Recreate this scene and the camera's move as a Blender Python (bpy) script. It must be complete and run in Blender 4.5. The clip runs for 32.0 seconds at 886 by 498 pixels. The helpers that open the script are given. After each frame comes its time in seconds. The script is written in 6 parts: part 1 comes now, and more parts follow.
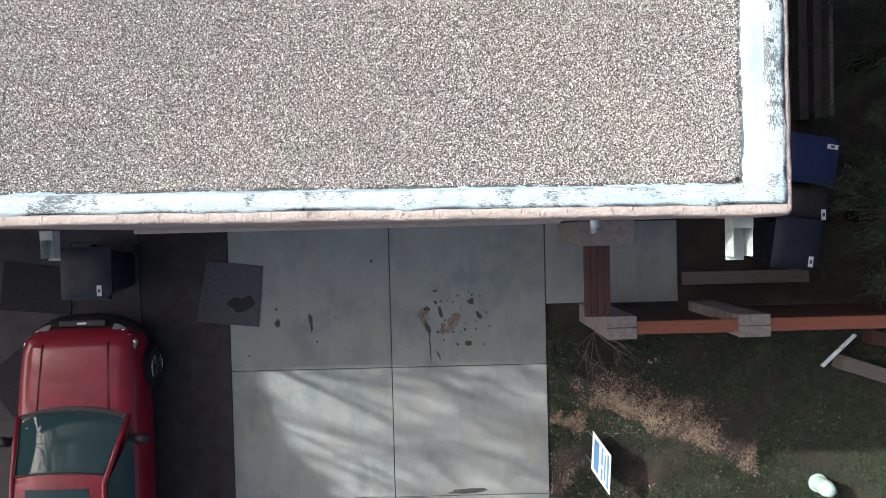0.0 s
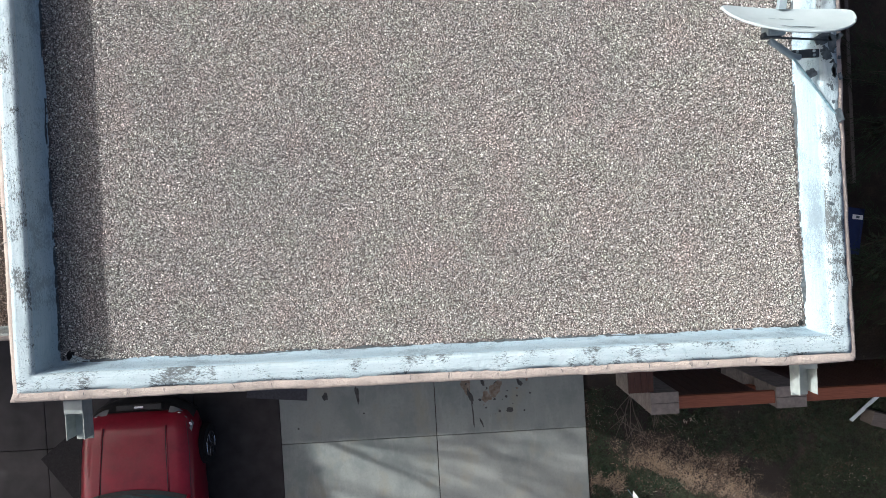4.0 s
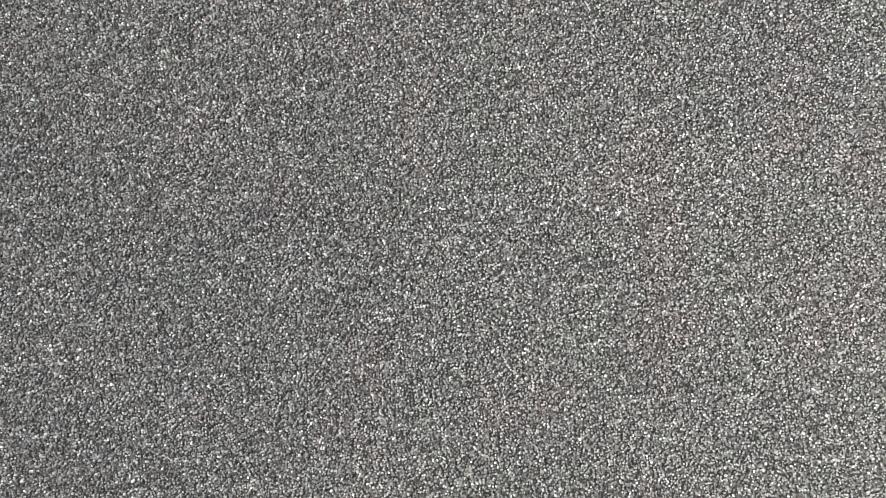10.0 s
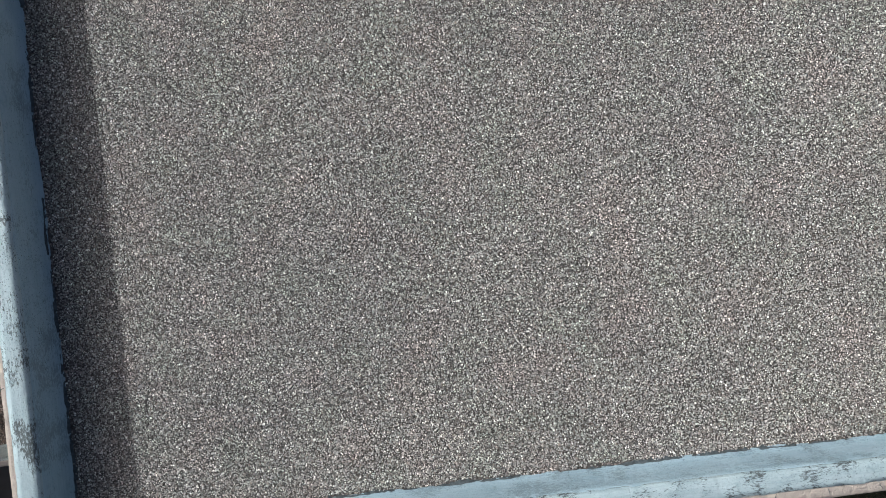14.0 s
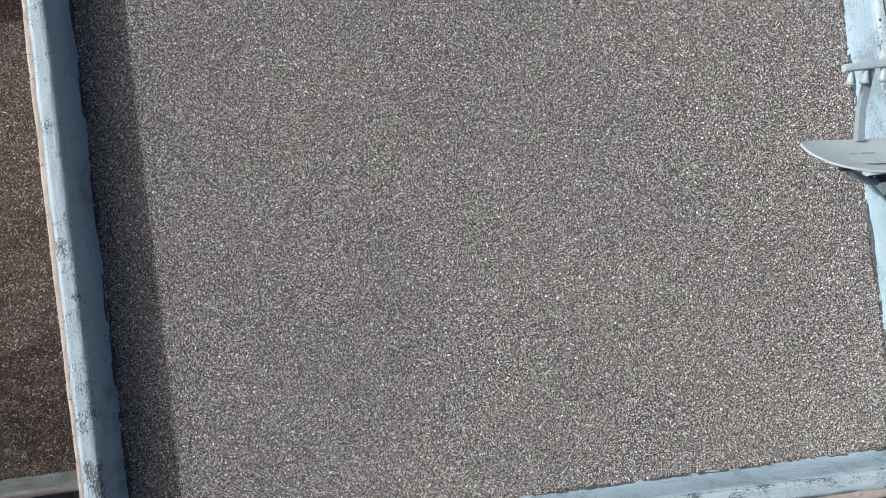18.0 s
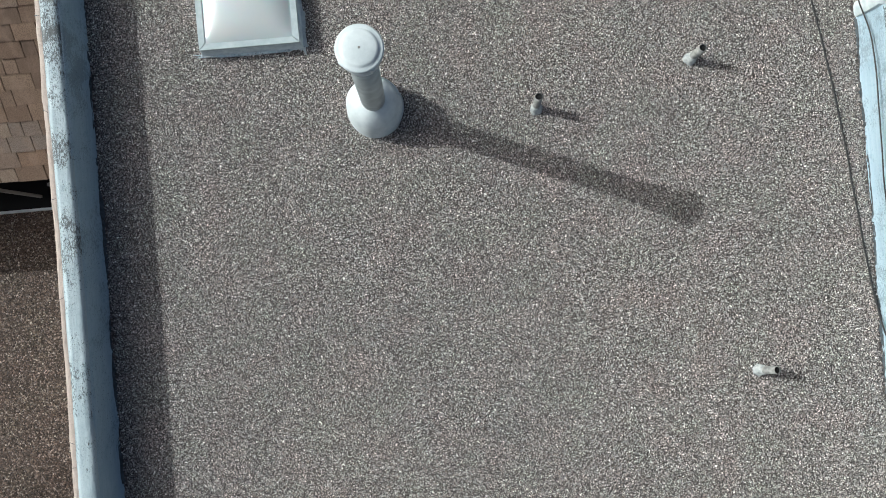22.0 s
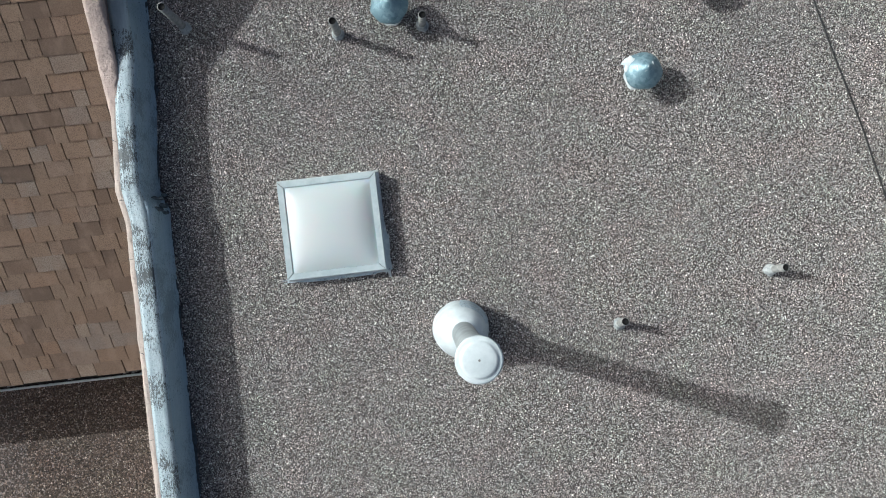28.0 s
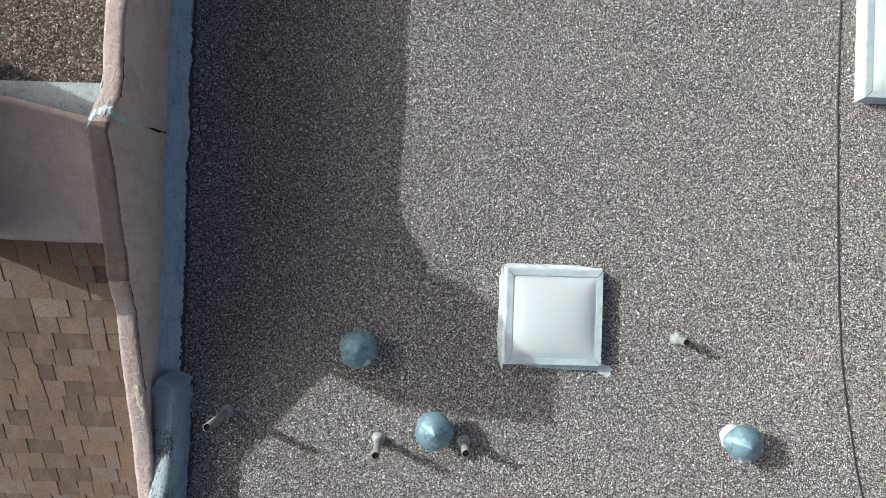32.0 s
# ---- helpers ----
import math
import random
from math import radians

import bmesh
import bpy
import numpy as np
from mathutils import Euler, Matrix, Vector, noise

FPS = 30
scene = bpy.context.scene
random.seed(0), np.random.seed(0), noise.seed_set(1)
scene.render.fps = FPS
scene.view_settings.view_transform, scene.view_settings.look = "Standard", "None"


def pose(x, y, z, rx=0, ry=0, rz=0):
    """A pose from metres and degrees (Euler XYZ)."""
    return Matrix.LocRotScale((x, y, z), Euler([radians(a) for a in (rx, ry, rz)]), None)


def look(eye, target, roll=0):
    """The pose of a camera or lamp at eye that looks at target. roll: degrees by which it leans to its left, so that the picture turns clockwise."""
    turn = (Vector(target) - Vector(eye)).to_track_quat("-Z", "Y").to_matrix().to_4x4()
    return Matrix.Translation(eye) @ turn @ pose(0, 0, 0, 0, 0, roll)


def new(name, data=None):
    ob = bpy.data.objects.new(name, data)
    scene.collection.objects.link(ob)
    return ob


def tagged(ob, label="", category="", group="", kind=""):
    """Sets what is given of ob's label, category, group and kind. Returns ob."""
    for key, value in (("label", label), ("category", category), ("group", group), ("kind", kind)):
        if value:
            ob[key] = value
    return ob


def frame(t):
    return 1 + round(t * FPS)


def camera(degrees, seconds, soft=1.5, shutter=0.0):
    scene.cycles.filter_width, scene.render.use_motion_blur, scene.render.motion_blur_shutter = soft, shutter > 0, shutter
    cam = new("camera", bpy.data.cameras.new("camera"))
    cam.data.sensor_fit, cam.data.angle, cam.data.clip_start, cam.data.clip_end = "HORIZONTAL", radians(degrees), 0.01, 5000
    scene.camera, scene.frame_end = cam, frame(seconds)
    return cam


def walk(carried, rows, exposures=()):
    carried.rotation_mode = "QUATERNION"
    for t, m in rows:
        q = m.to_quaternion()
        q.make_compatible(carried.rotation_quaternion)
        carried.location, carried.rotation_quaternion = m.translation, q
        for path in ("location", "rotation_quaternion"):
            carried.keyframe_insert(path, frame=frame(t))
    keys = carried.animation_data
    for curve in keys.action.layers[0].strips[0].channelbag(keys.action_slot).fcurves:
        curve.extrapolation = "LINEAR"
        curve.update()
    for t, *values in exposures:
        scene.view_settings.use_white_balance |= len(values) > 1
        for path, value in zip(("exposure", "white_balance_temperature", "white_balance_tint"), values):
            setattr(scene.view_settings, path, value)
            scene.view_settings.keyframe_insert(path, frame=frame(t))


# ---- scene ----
GROUND = -5.93
cam = camera(64.19, 32.0, 0.9)
PATH = [
    (0.0, -2.6147, 0.1748, 5.0077, -1.316, -0.05, -1.437),
    (0.5, -2.6974, 0.247, 5.0591, -1.341, -0.067, -1.676),
    (1.0, -2.7962, 0.4158, 5.1147, -1.273, -0.106, -1.869),
    (1.5, -2.9008, 0.6416, 5.1624, -1.243, -0.163, -2.132),
    (2.0, -3.0224, 0.8997, 5.2342, -1.152, -0.212, -2.407),
    (2.5, -3.0944, 1.0433, 5.2908, -1.224, -0.293, -2.635),
    (4.5, -3.2923, 1.4733, 5.3809, -1.21, -0.435, -3.472),
    (5.0, -3.3385, 1.6395, 5.3915, -1.177, -0.485, -3.665),
    (5.5, -3.3958, 1.7697, 5.0497, -1.107, -0.564, -3.887),
    (6.0, -3.4546, 1.8434, 4.9858, -1.218, -0.517, -4.088),
    (6.5, -3.5547, 1.7656, 4.713, 0.104, -0.925, -4.329),
    (7.0, -3.592, 1.8154, 4.246, 0.189, -0.94, -4.508),
    (7.5, -3.6043, 1.8179, 3.8425, 0.287, -0.89, -4.739),
    (8.0, -3.607, 1.8384, 3.6457, -0.164, -0.88, -4.855),
    (8.5, -3.6135, 1.8123, 3.6191, 0.124, -0.771, -5.093),
    (9.0, -3.639, 1.7766, 3.2241, 0.819, -0.659, -5.237),
    (9.5, -3.6609, 1.8441, 3.0638, -0.099, -0.691, -5.369),
    (10.0, -3.6865, 1.7688, 2.9508, 1.388, -0.967, -5.529),
    (10.5, -3.6835, 1.8236, 2.5386, 0.79, -0.939, -5.705),
    (11.0, -3.6825, 1.8359, 2.5585, 0.382, -0.866, -5.874),
    (11.5, -3.6826, 1.8083, 2.5405, 0.606, -0.766, -6.032),
    (12.0, -3.6932, 1.7982, 2.5322, 0.724, -0.79, -6.249),
    (12.5, -3.7048, 1.8316, 2.5554, 0.514, -0.743, -6.438),
    (13.0, -3.7489, 1.9906, 3.2142, -1.646, -0.945, -6.495),
    (13.5, -3.7859, 1.9877, 3.9208, -1.168, -0.907, -6.695),
    (14.0, -3.8332, 1.9526, 4.2841, -0.247, -0.648, -6.914),
    (14.5, -3.8516, 1.9652, 4.4185, -0.09, -0.437, -7.064),
    (16.5, -3.899, 1.9919, 5.1847, -0.208, -1.435, -7.424),
    (17.0, -3.8823, 1.9862, 5.2019, -0.127, -1.426, -7.551),
    (17.5, -3.8597, 2.0797, 5.1925, 0.086, -1.532, -7.654),
    (18.0, -3.8177, 2.3559, 5.1849, 0.508, -1.547, -7.543),
    (18.1, -3.8046, 2.4435, 5.1855, 0.209, -1.524, -6.148),
    (18.5, -3.758, 2.7971, 5.1862, 0.301, -1.386, -4.399),
    (19.0, -3.7239, 3.3534, 5.1915, 0.384, -1.529, -4.46),
    (19.5, -3.6806, 3.9573, 5.1983, -0.143, -1.55, -4.579),
    (20.0, -3.6926, 4.3565, 5.2008, -0.292, -1.659, -4.738),
    (20.5, -3.7122, 4.5456, 5.2006, 0.039, -1.576, -4.923),
    (21.0, -3.729, 4.7225, 5.1974, 0.359, -1.419, -5.017),
    (21.5, -3.7319, 4.9079, 5.2022, 0.358, -1.208, -5.152),
    (22.0, -3.7451, 5.1346, 5.2031, 0.41, -1.059, -5.285),
    (22.5, -3.7714, 5.3697, 5.2094, 0.563, -0.966, -5.423),
    (23.0, -3.7969, 5.6933, 5.2231, 0.366, -0.936, -5.531),
    (23.5, -3.8196, 5.9801, 5.2294, 0.397, -0.905, -5.684),
    (24.0, -3.8476, 6.2661, 5.2365, 0.417, -0.878, -5.851),
    (24.5, -3.8836, 6.4732, 5.2497, 0.452, -0.852, -6.009),
    (25.0, -3.9371, 6.5575, 5.2589, 0.512, -0.846, -6.124),
    (25.5, -3.9843, 6.5896, 5.262, 0.659, -0.771, -6.226),
    (27.5, -4.1661, 6.7525, 5.2592, 0.653, -0.754, -6.544),
    (28.0, -4.184, 6.7894, 5.2683, 0.63, -0.75, -6.656),
    (28.5, -4.1991, 6.9081, 5.2619, 0.46, -0.737, -6.909),
    (29.0, -4.2106, 7.3103, 5.2543, 0.346, -0.811, -6.958),
    (29.5, -4.1967, 7.9048, 5.2549, 0.572, -0.818, -7.042),
    (30.0, -4.1861, 8.7899, 5.2607, 0.21, -1.035, -7.198),
    (30.5, -4.1792, 9.4953, 5.2825, -0.04, -0.996, -7.239),
    (31.0, -4.2382, 9.7553, 5.2938, -0.002, -1.02, -7.35),
    (31.3, -4.1955, 9.7908, 5.2839, 0.325, -0.204, -6.125),
    (31.4, -4.182, 9.7883, 5.2805, 0.691, 0.03, -0.043),
    (31.5, -4.2823, 9.8304, 5.266, 0.413, -0.835, 1.727),
    (32.0, -4.3538, 9.8997, 5.2538, 0.419, -0.978, 1.681),
]
walk(cam, [(t, pose(*p)) for t, *p in PATH],
     exposures=[(0, 0.92, 6000, 10), (2, 0.81, 5980, 9), (5, 0.29, 5970, 8), (8, -0.12, 5900, 5), (13, -0.13, 5780, 4), (17, -0.15, 5800, 4), (19, -0.17, 5780, 13), (20.5, -0.17, 5810, 6), (23, -0.15, 5790, 3), (28, -0.11, 5700, 4), (29.4, -0.07, 5730, 10), (30.1, -0.07, 5740, 10), (31, 0.07, 5790, 4), (32, 0.16, 5830, 5)])

# ---- world and sun ----
SUN_WAY = Vector((2.21, -0.93, -1.57)).normalized()
world = bpy.data.worlds.new("sky")
scene.world = world
world.use_nodes = True
wn = world.node_tree
sky = wn.nodes.new("ShaderNodeTexSky")
sky.sky_type = "NISHITA"
sky.sun_disc = False
sky.air_density, sky.dust_density, sky.ozone_density = 0.45, 9.5, 0.05
sky.sun_elevation = math.asin(-SUN_WAY.z)
sky.sun_rotation = math.atan2(-SUN_WAY.x, -SUN_WAY.y)
wn.links.new(sky.outputs[0], wn.nodes["Background"].inputs[0])
wn.nodes["Background"].inputs[1].default_value = 0.12
sun = new("sun", bpy.data.lights.new("sun", "SUN"))
sun.data.energy, sun.data.angle, sun.data.color = 3.45, radians(0.55), (1.0, 0.95, 0.88)
sun.matrix_world = look((-20, 12, 20), Vector((-20, 12, 20)) + SUN_WAY)


# ---- materials ----
def material(name, colour, rough=0.7, metal=0.0):
    m = bpy.data.materials.new(name)
    m.use_nodes = True
    b = m.node_tree.nodes["Principled BSDF"]
    b.inputs["Base Color"].default_value = (*colour, 1)
    b.inputs["Roughness"].default_value = rough
    b.inputs["Metallic"].default_value = metal
    return m


class Nodes:
    """A few short ways to wire a material."""

    def __init__(self, m):
        self.t = m.node_tree
        self.b = self.t.nodes["Principled BSDF"]
        self.co = self.add("ShaderNodeTexCoord").outputs["Object"]

    def add(self, kind, **values):
        n = self.t.nodes.new(kind)
        for k, v in values.items():
            n.inputs[k].default_value = v
        return n

    def link(self, a, b):
        self.t.links.new(a, b)

    def noise(self, scale, detail=4.0, rough=0.55, stretch=None):
        n = self.add("ShaderNodeTexNoise", Scale=scale, Detail=detail, Roughness=rough)
        self.link(self.stretched(stretch), n.inputs["Vector"])
        return n.outputs["Fac"]

    def stretched(self, stretch):
        if not stretch:
            return self.co
        m = self.add("ShaderNodeMapping", Scale=stretch)
        self.link(self.co, m.inputs["Vector"])
        return m.outputs[0]

    def cells(self, scale, out="Color", feature="F1", stretch=None):
        n = self.add("ShaderNodeTexVoronoi", Scale=scale)
        n.feature = feature
        self.link(self.stretched(stretch), n.inputs["Vector"])
        return n.outputs[out]

    def ramp(self, fac, *stops):
        r = self.add("ShaderNodeValToRGB")
        e = r.color_ramp.elements
        while len(e) < len(stops):
            e.new(0.5)
        for k, (p, c) in zip(e, stops):
            k.position, k.color = p, (*c, 1) if isinstance(c, tuple) else (c, c, c, 1)
        self.link(fac, r.inputs[0])
        return r.outputs[0]

    def mix(self, fac, a, b, blend="MIX"):
        n = self.t.nodes.new("ShaderNodeMix")
        n.data_type, n.blend_type = "RGBA", blend
        for socket, v in ((n.inputs[0], fac), (n.inputs[6], a), (n.inputs[7], b)):
            if isinstance(v, (int, float)):
                socket.default_value = v
            elif isinstance(v, tuple):
                socket.default_value = (*v, 1)
            else:
                self.link(v, socket)
        return n.outputs[2]

    def colour(self, c):
        self.link(c, self.b.inputs["Base Color"])

    def bump(self, h, strength, distance):
        n = self.add("ShaderNodeBump", Strength=strength, Distance=distance)
        if self.b.inputs["Normal"].links:
            self.link(self.b.inputs["Normal"].links[0].from_socket, n.inputs["Normal"])
        self.link(h, n.inputs["Height"])
        self.link(n.outputs[0], self.b.inputs["Normal"])

    def rough(self, fac, lo, hi):
        self.link(self.ramp(fac, (0.3, lo), (0.7, hi)), self.b.inputs["Roughness"])

    def one_of_many(self):
        return self.add("ShaderNodeObjectInfo").outputs["Random"]


def gravel_material(name, dark, mid, light, size):
    m = material(name, mid, 0.85)
    n = Nodes(m)
    tone = n.add("ShaderNodeSeparateColor")
    n.link(n.cells(size), tone.inputs[0])
    stone = n.ramp(tone.outputs[0], (0.0, dark), (0.35, mid), (0.7, mid), (0.9, light), (1.0, light))
    hue = n.ramp(tone.outputs[1], (0.0, (1.1, 0.97, 0.9)), (0.5, (1.0, 1.0, 1.0)), (1.0, (0.92, 0.98, 1.06)))
    c = n.mix(1.0, stone, hue, "MULTIPLY")
    patch = n.ramp(n.noise(0.55, 3), (0.3, (0.86, 0.87, 0.9)), (0.7, (1.1, 1.06, 1.02)))
    c = n.mix(1.0, c, patch, "MULTIPLY")
    n.colour(c)
    far = n.cells(size, "Distance")
    n.bump(n.ramp(far, (0.0, 1.0), (0.9, 0.0)), 1.0, 0.7 / size)
    n.bump(n.noise(size * 0.35, 2), 0.6, 0.012)
    return m


# Deck gravel kept dark to paint shade into the gaps between loose stones.
GRAVEL_GAPS = gravel_material("roof gravel", (0.03, 0.028, 0.026), (0.085, 0.08, 0.075), (0.3, 0.285, 0.27), 92)
GRAVEL_LOW = gravel_material("dark roof gravel", (0.035, 0.029, 0.025), (0.095, 0.078, 0.066), (0.3, 0.26, 0.23), 80)


def coating_material(name, clean, dull, stain, worn):
    """Elastomeric roof coat: brushed tones, fine dark wear in clusters along the wall, black specks."""
    m = material(name, clean, 0.6)
    n = Nodes(m)
    at = n.add("ShaderNodeSeparateXYZ")
    n.link(n.co, at.inputs[0])
    front = n.add("ShaderNodeMath")
    front.operation = "LESS_THAN"
    front.inputs[1].default_value = 0.56
    n.link(at.outputs[1], front.inputs[0])
    front = front.outputs[0]
    wear = n.mix(front, n.noise(120, 8, 0.8, (1.0, 0.35, 1)), n.noise(120, 8, 0.8, (0.35, 1.0, 1)))
    streak = n.mix(front, n.noise(60, 6, 0.7, (1.0, 0.06, 1)), n.noise(60, 6, 0.7, (0.06, 1.0, 1)))
    zone = n.mix(0.45, n.noise(2.1, 3), n.noise(7.3, 4))
    base = n.mix(n.ramp(n.noise(4, 6, 0.65), (0.35, 0.0), (0.7, 1.0)), clean, dull)
    base = n.mix(n.ramp(streak, (0.42, 0.0), (0.7, 0.55)), base, stain)
    base = n.mix(n.ramp(n.noise(60, 4, 0.7), (0.5, 0.0), (0.75, 0.4)), base, dull)
    base = n.mix(n.ramp(n.noise(11, 7, 0.72), (0.56, 0.0), (0.66, 0.6)), base, stain)
    mask = n.ramp(n.mix(0.5, wear, zone), (0.527, 0.0), (0.537, worn))
    halo = n.ramp(n.mix(0.62, wear, zone), (0.505, 0.0), (0.58, 0.36 * worn))
    speck = n.mix(1.0, n.ramp(n.noise(110, 4, 0.6), (0.63, 0.0), (0.655, 1.0)), n.ramp(n.noise(2.6, 3), (0.45, 0.1), (0.6, 1.0)), "MULTIPLY")
    c = n.mix(halo, base, stain)
    c = n.mix(mask, c, (0.075, 0.09, 0.095))
    n.colour(n.mix(speck, c, (0.045, 0.055, 0.062)))
    n.bump(n.noise(45, 5), 0.45, 0.01)
    n.bump(n.noise(9, 4), 0.5, 0.03)
    n.bump(streak, 0.35, 0.008)
    n.bump(wear, 0.45, 0.01)
    return m


COATING = coating_material("white roof coating", (0.435, 0.525, 0.56), (0.38, 0.48, 0.52), (0.26, 0.355, 0.395), 0.95)
# Duller coat of the inner face, bluer to carry the sky's tint in shade.
COATING_FACE = coating_material("dull roof coating with sky tint", (0.39, 0.505, 0.575), (0.34, 0.46, 0.535), (0.25, 0.365, 0.44), 0.4)


def stucco_material(name, colour, dark, coarse=0.35, streak=0.35):
    m = material(name, colour, 0.92)
    n = Nodes(m)
    c = n.mix(n.ramp(n.noise(2.2, 6), (0.3, 0.0), (0.75, 1.0)), colour, dark)
    c = n.mix(n.ramp(n.noise(14, 6, 0.7, (1, 0.5, 0.35)), (0.5, 0.0), (0.72, streak)), c, tuple(v * 0.55 for v in dark))
    c = n.mix(n.ramp(n.noise(23, 6, 0.7, (0.5, 1, 1)), (0.55, 0.0), (0.75, streak)), c, tuple(min(1.0, v * 1.25) for v in colour))
    c = n.mix(n.ramp(n.noise(6, 7, 0.7, (0.6, 1.3, 0.3)), (0.52, 0.0), (0.66, streak * 0.7)), c, tuple(v * 0.72 for v in dark))
    c = n.mix(n.ramp(n.noise(55, 5, 0.75), (0.58, 0.0), (0.68, streak * 0.8)), c, tuple(v * 0.6 for v in dark))
    n.colour(c)
    n.bump(n.noise(90, 4), 0.4, 0.006)
    n.bump(n.noise(12, 4), coarse, 0.014)
    if coarse > 0.8:
        n.bump(n.noise(48, 6, 0.7), 0.9, 0.012)
    return m


STUCCO = stucco_material("peach stucco", (0.52, 0.455, 0.405), (0.42, 0.365, 0.325), 0.9, 0.5)
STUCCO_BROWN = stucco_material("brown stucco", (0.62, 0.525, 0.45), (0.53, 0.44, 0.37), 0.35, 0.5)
# Brown stucco darkened to hold the cast shadow on the wall top.
STUCCO_SHADED = stucco_material("shaded brown stucco", (0.25, 0.2, 0.168), (0.19, 0.15, 0.125), 0.5, 0.5)
# Brown stucco paled to stand in for bounce light; the mortar patch shares it.
STUCCO_FACE = stucco_material("bounce lit stucco and pale mortar", (0.76, 0.63, 0.53), (0.66, 0.535, 0.445), 0.35, 0.55)
STUCCO_LIP = stucco_material("rough trowelled stucco", (0.53, 0.44, 0.395), (0.41, 0.335, 0.295), 0.9, 0.5)


def plain(name, colour, dark, scale=6.0, rough=0.6, metal=0.0, bump=0.15):
    m = material(name, colour, rough, metal)
    n = Nodes(m)
    n.colour(n.mix(n.ramp(n.noise(scale, 5), (0.35, 0.0), (0.7, 1.0)), colour, dark))
    n.rough(n.noise(scale * 1.7, 3), max(rough - 0.12, 0.02), min(rough + 0.12, 1))
    if bump:
        n.bump(n.noise(scale * 6, 3), bump, 0.004)
    return m


def concrete_material():
    m = material("driveway concrete", (0.42, 0.42, 0.4), 0.9)
    n = Nodes(m)
    c = n.mix(n.ramp(n.noise(0.9, 5), (0.3, 0.0), (0.72, 1.0)), (0.315, 0.34, 0.318), (0.235, 0.262, 0.25))
    c = n.mix(n.ramp(n.noise(3.5, 6, 0.6, (1, 0.4, 1)), (0.45, 0.0), (0.72, 0.6)), c, (0.2, 0.222, 0.208))
    c = n.mix(n.ramp(n.noise(1.3, 7, 0.7), (0.48, 0.0), (0.62, 0.85)), c, (0.185, 0.215, 0.208))
    c = n.mix(n.ramp(n.noise(2.1, 6, 0.6, (1, 0.6, 1)), (0.54, 0.0), (0.68, 0.75)), c, (0.29, 0.28, 0.22))
    c = n.mix(n.ramp(n.noise(8, 5, 0.7, (1, 0.25, 1)), (0.52, 0.0), (0.68, 0.4)), c, (0.36, 0.375, 0.35))
    c = n.mix(n.ramp(n.noise(26, 6, 0.7), (0.5, 0.0), (0.75, 0.45)), c, (0.18, 0.19, 0.178))
    c = n.mix(n.ramp(n.one_of_many(), (0.0, 0.0), (1.0, 0.3)), c, (0.3, 0.295, 0.275))
    n.colour(c)
    n.bump(n.noise(160, 3), 0.2, 0.003)
    return m


CONCRETE = concrete_material()
OLD_CONCRETE = plain("dark old concrete", (0.075, 0.072, 0.073), (0.045, 0.044, 0.045), 2.2, 0.9, 0, 0.3)
ASPHALT = plain("asphalt", (0.033, 0.029, 0.028), (0.05, 0.044, 0.043), 3, 0.9, 0, 0.5)
STAIN_DARK = plain("oil stain", (0.04, 0.038, 0.038), (0.085, 0.083, 0.078), 14, 0.8)
STAIN_RUST = plain("rust stain", (0.15, 0.105, 0.075), (0.27, 0.235, 0.2), 16, 0.85)
DARK_MAT = plain("black rubber mat", (0.016, 0.016, 0.018), (0.026, 0.026, 0.028), 30, 0.9, 0, 0.5)
MAT_CLOTH = plain("grey doormat", (0.085, 0.085, 0.096), (0.055, 0.055, 0.062), 30, 1.0, 0, 0.6)


def ground_material():
    m = material("yard soil", (0.12, 0.09, 0.07), 1.0)
    n = Nodes(m)
    c = n.mix(n.ramp(n.noise(1.1, 5, 0.65), (0.45, 0.0), (0.6, 1.0)), (0.034, 0.028, 0.023), (0.07, 0.051, 0.04))
    c = n.mix(n.ramp(n.noise(30, 4, 0.7), (0.45, 0.0), (0.7, 1.0)), c, (0.03, 0.025, 0.021))
    n.colour(c)
    n.bump(n.noise(45, 4, 0.7), 0.9, 0.03)
    return m


SOIL = ground_material()


def wood_material(name, a, b, along):
    m = material(name, a, 0.7)
    n = Nodes(m)
    grain = n.noise(9, 6, 0.65, along)
    n.colour(n.mix(n.ramp(grain, (0.35, 0.0), (0.68, 1.0)), a, b))
    n.bump(grain, 0.4, 0.004)
    return m


RED_WOOD = wood_material("red cedar", (0.25, 0.085, 0.045), (0.17, 0.055, 0.03), (0.6, 9, 9))
RED_WOOD_Y = wood_material("dark red cedar", (0.085, 0.036, 0.025), (0.05, 0.022, 0.016), (9, 0.6, 9))
DARK_TIMBER = wood_material("old dark timber", (0.085, 0.066, 0.064), (0.055, 0.044, 0.044), (9, 0.6, 9))
BLOCK = plain("grey concrete block", (0.25, 0.22, 0.2), (0.17, 0.15, 0.135), 16, 0.95, 0, 0.8)
WEATHERED = wood_material("weathered wood", (0.16, 0.14, 0.125), (0.09, 0.075, 0.065), (0.6, 9, 9))


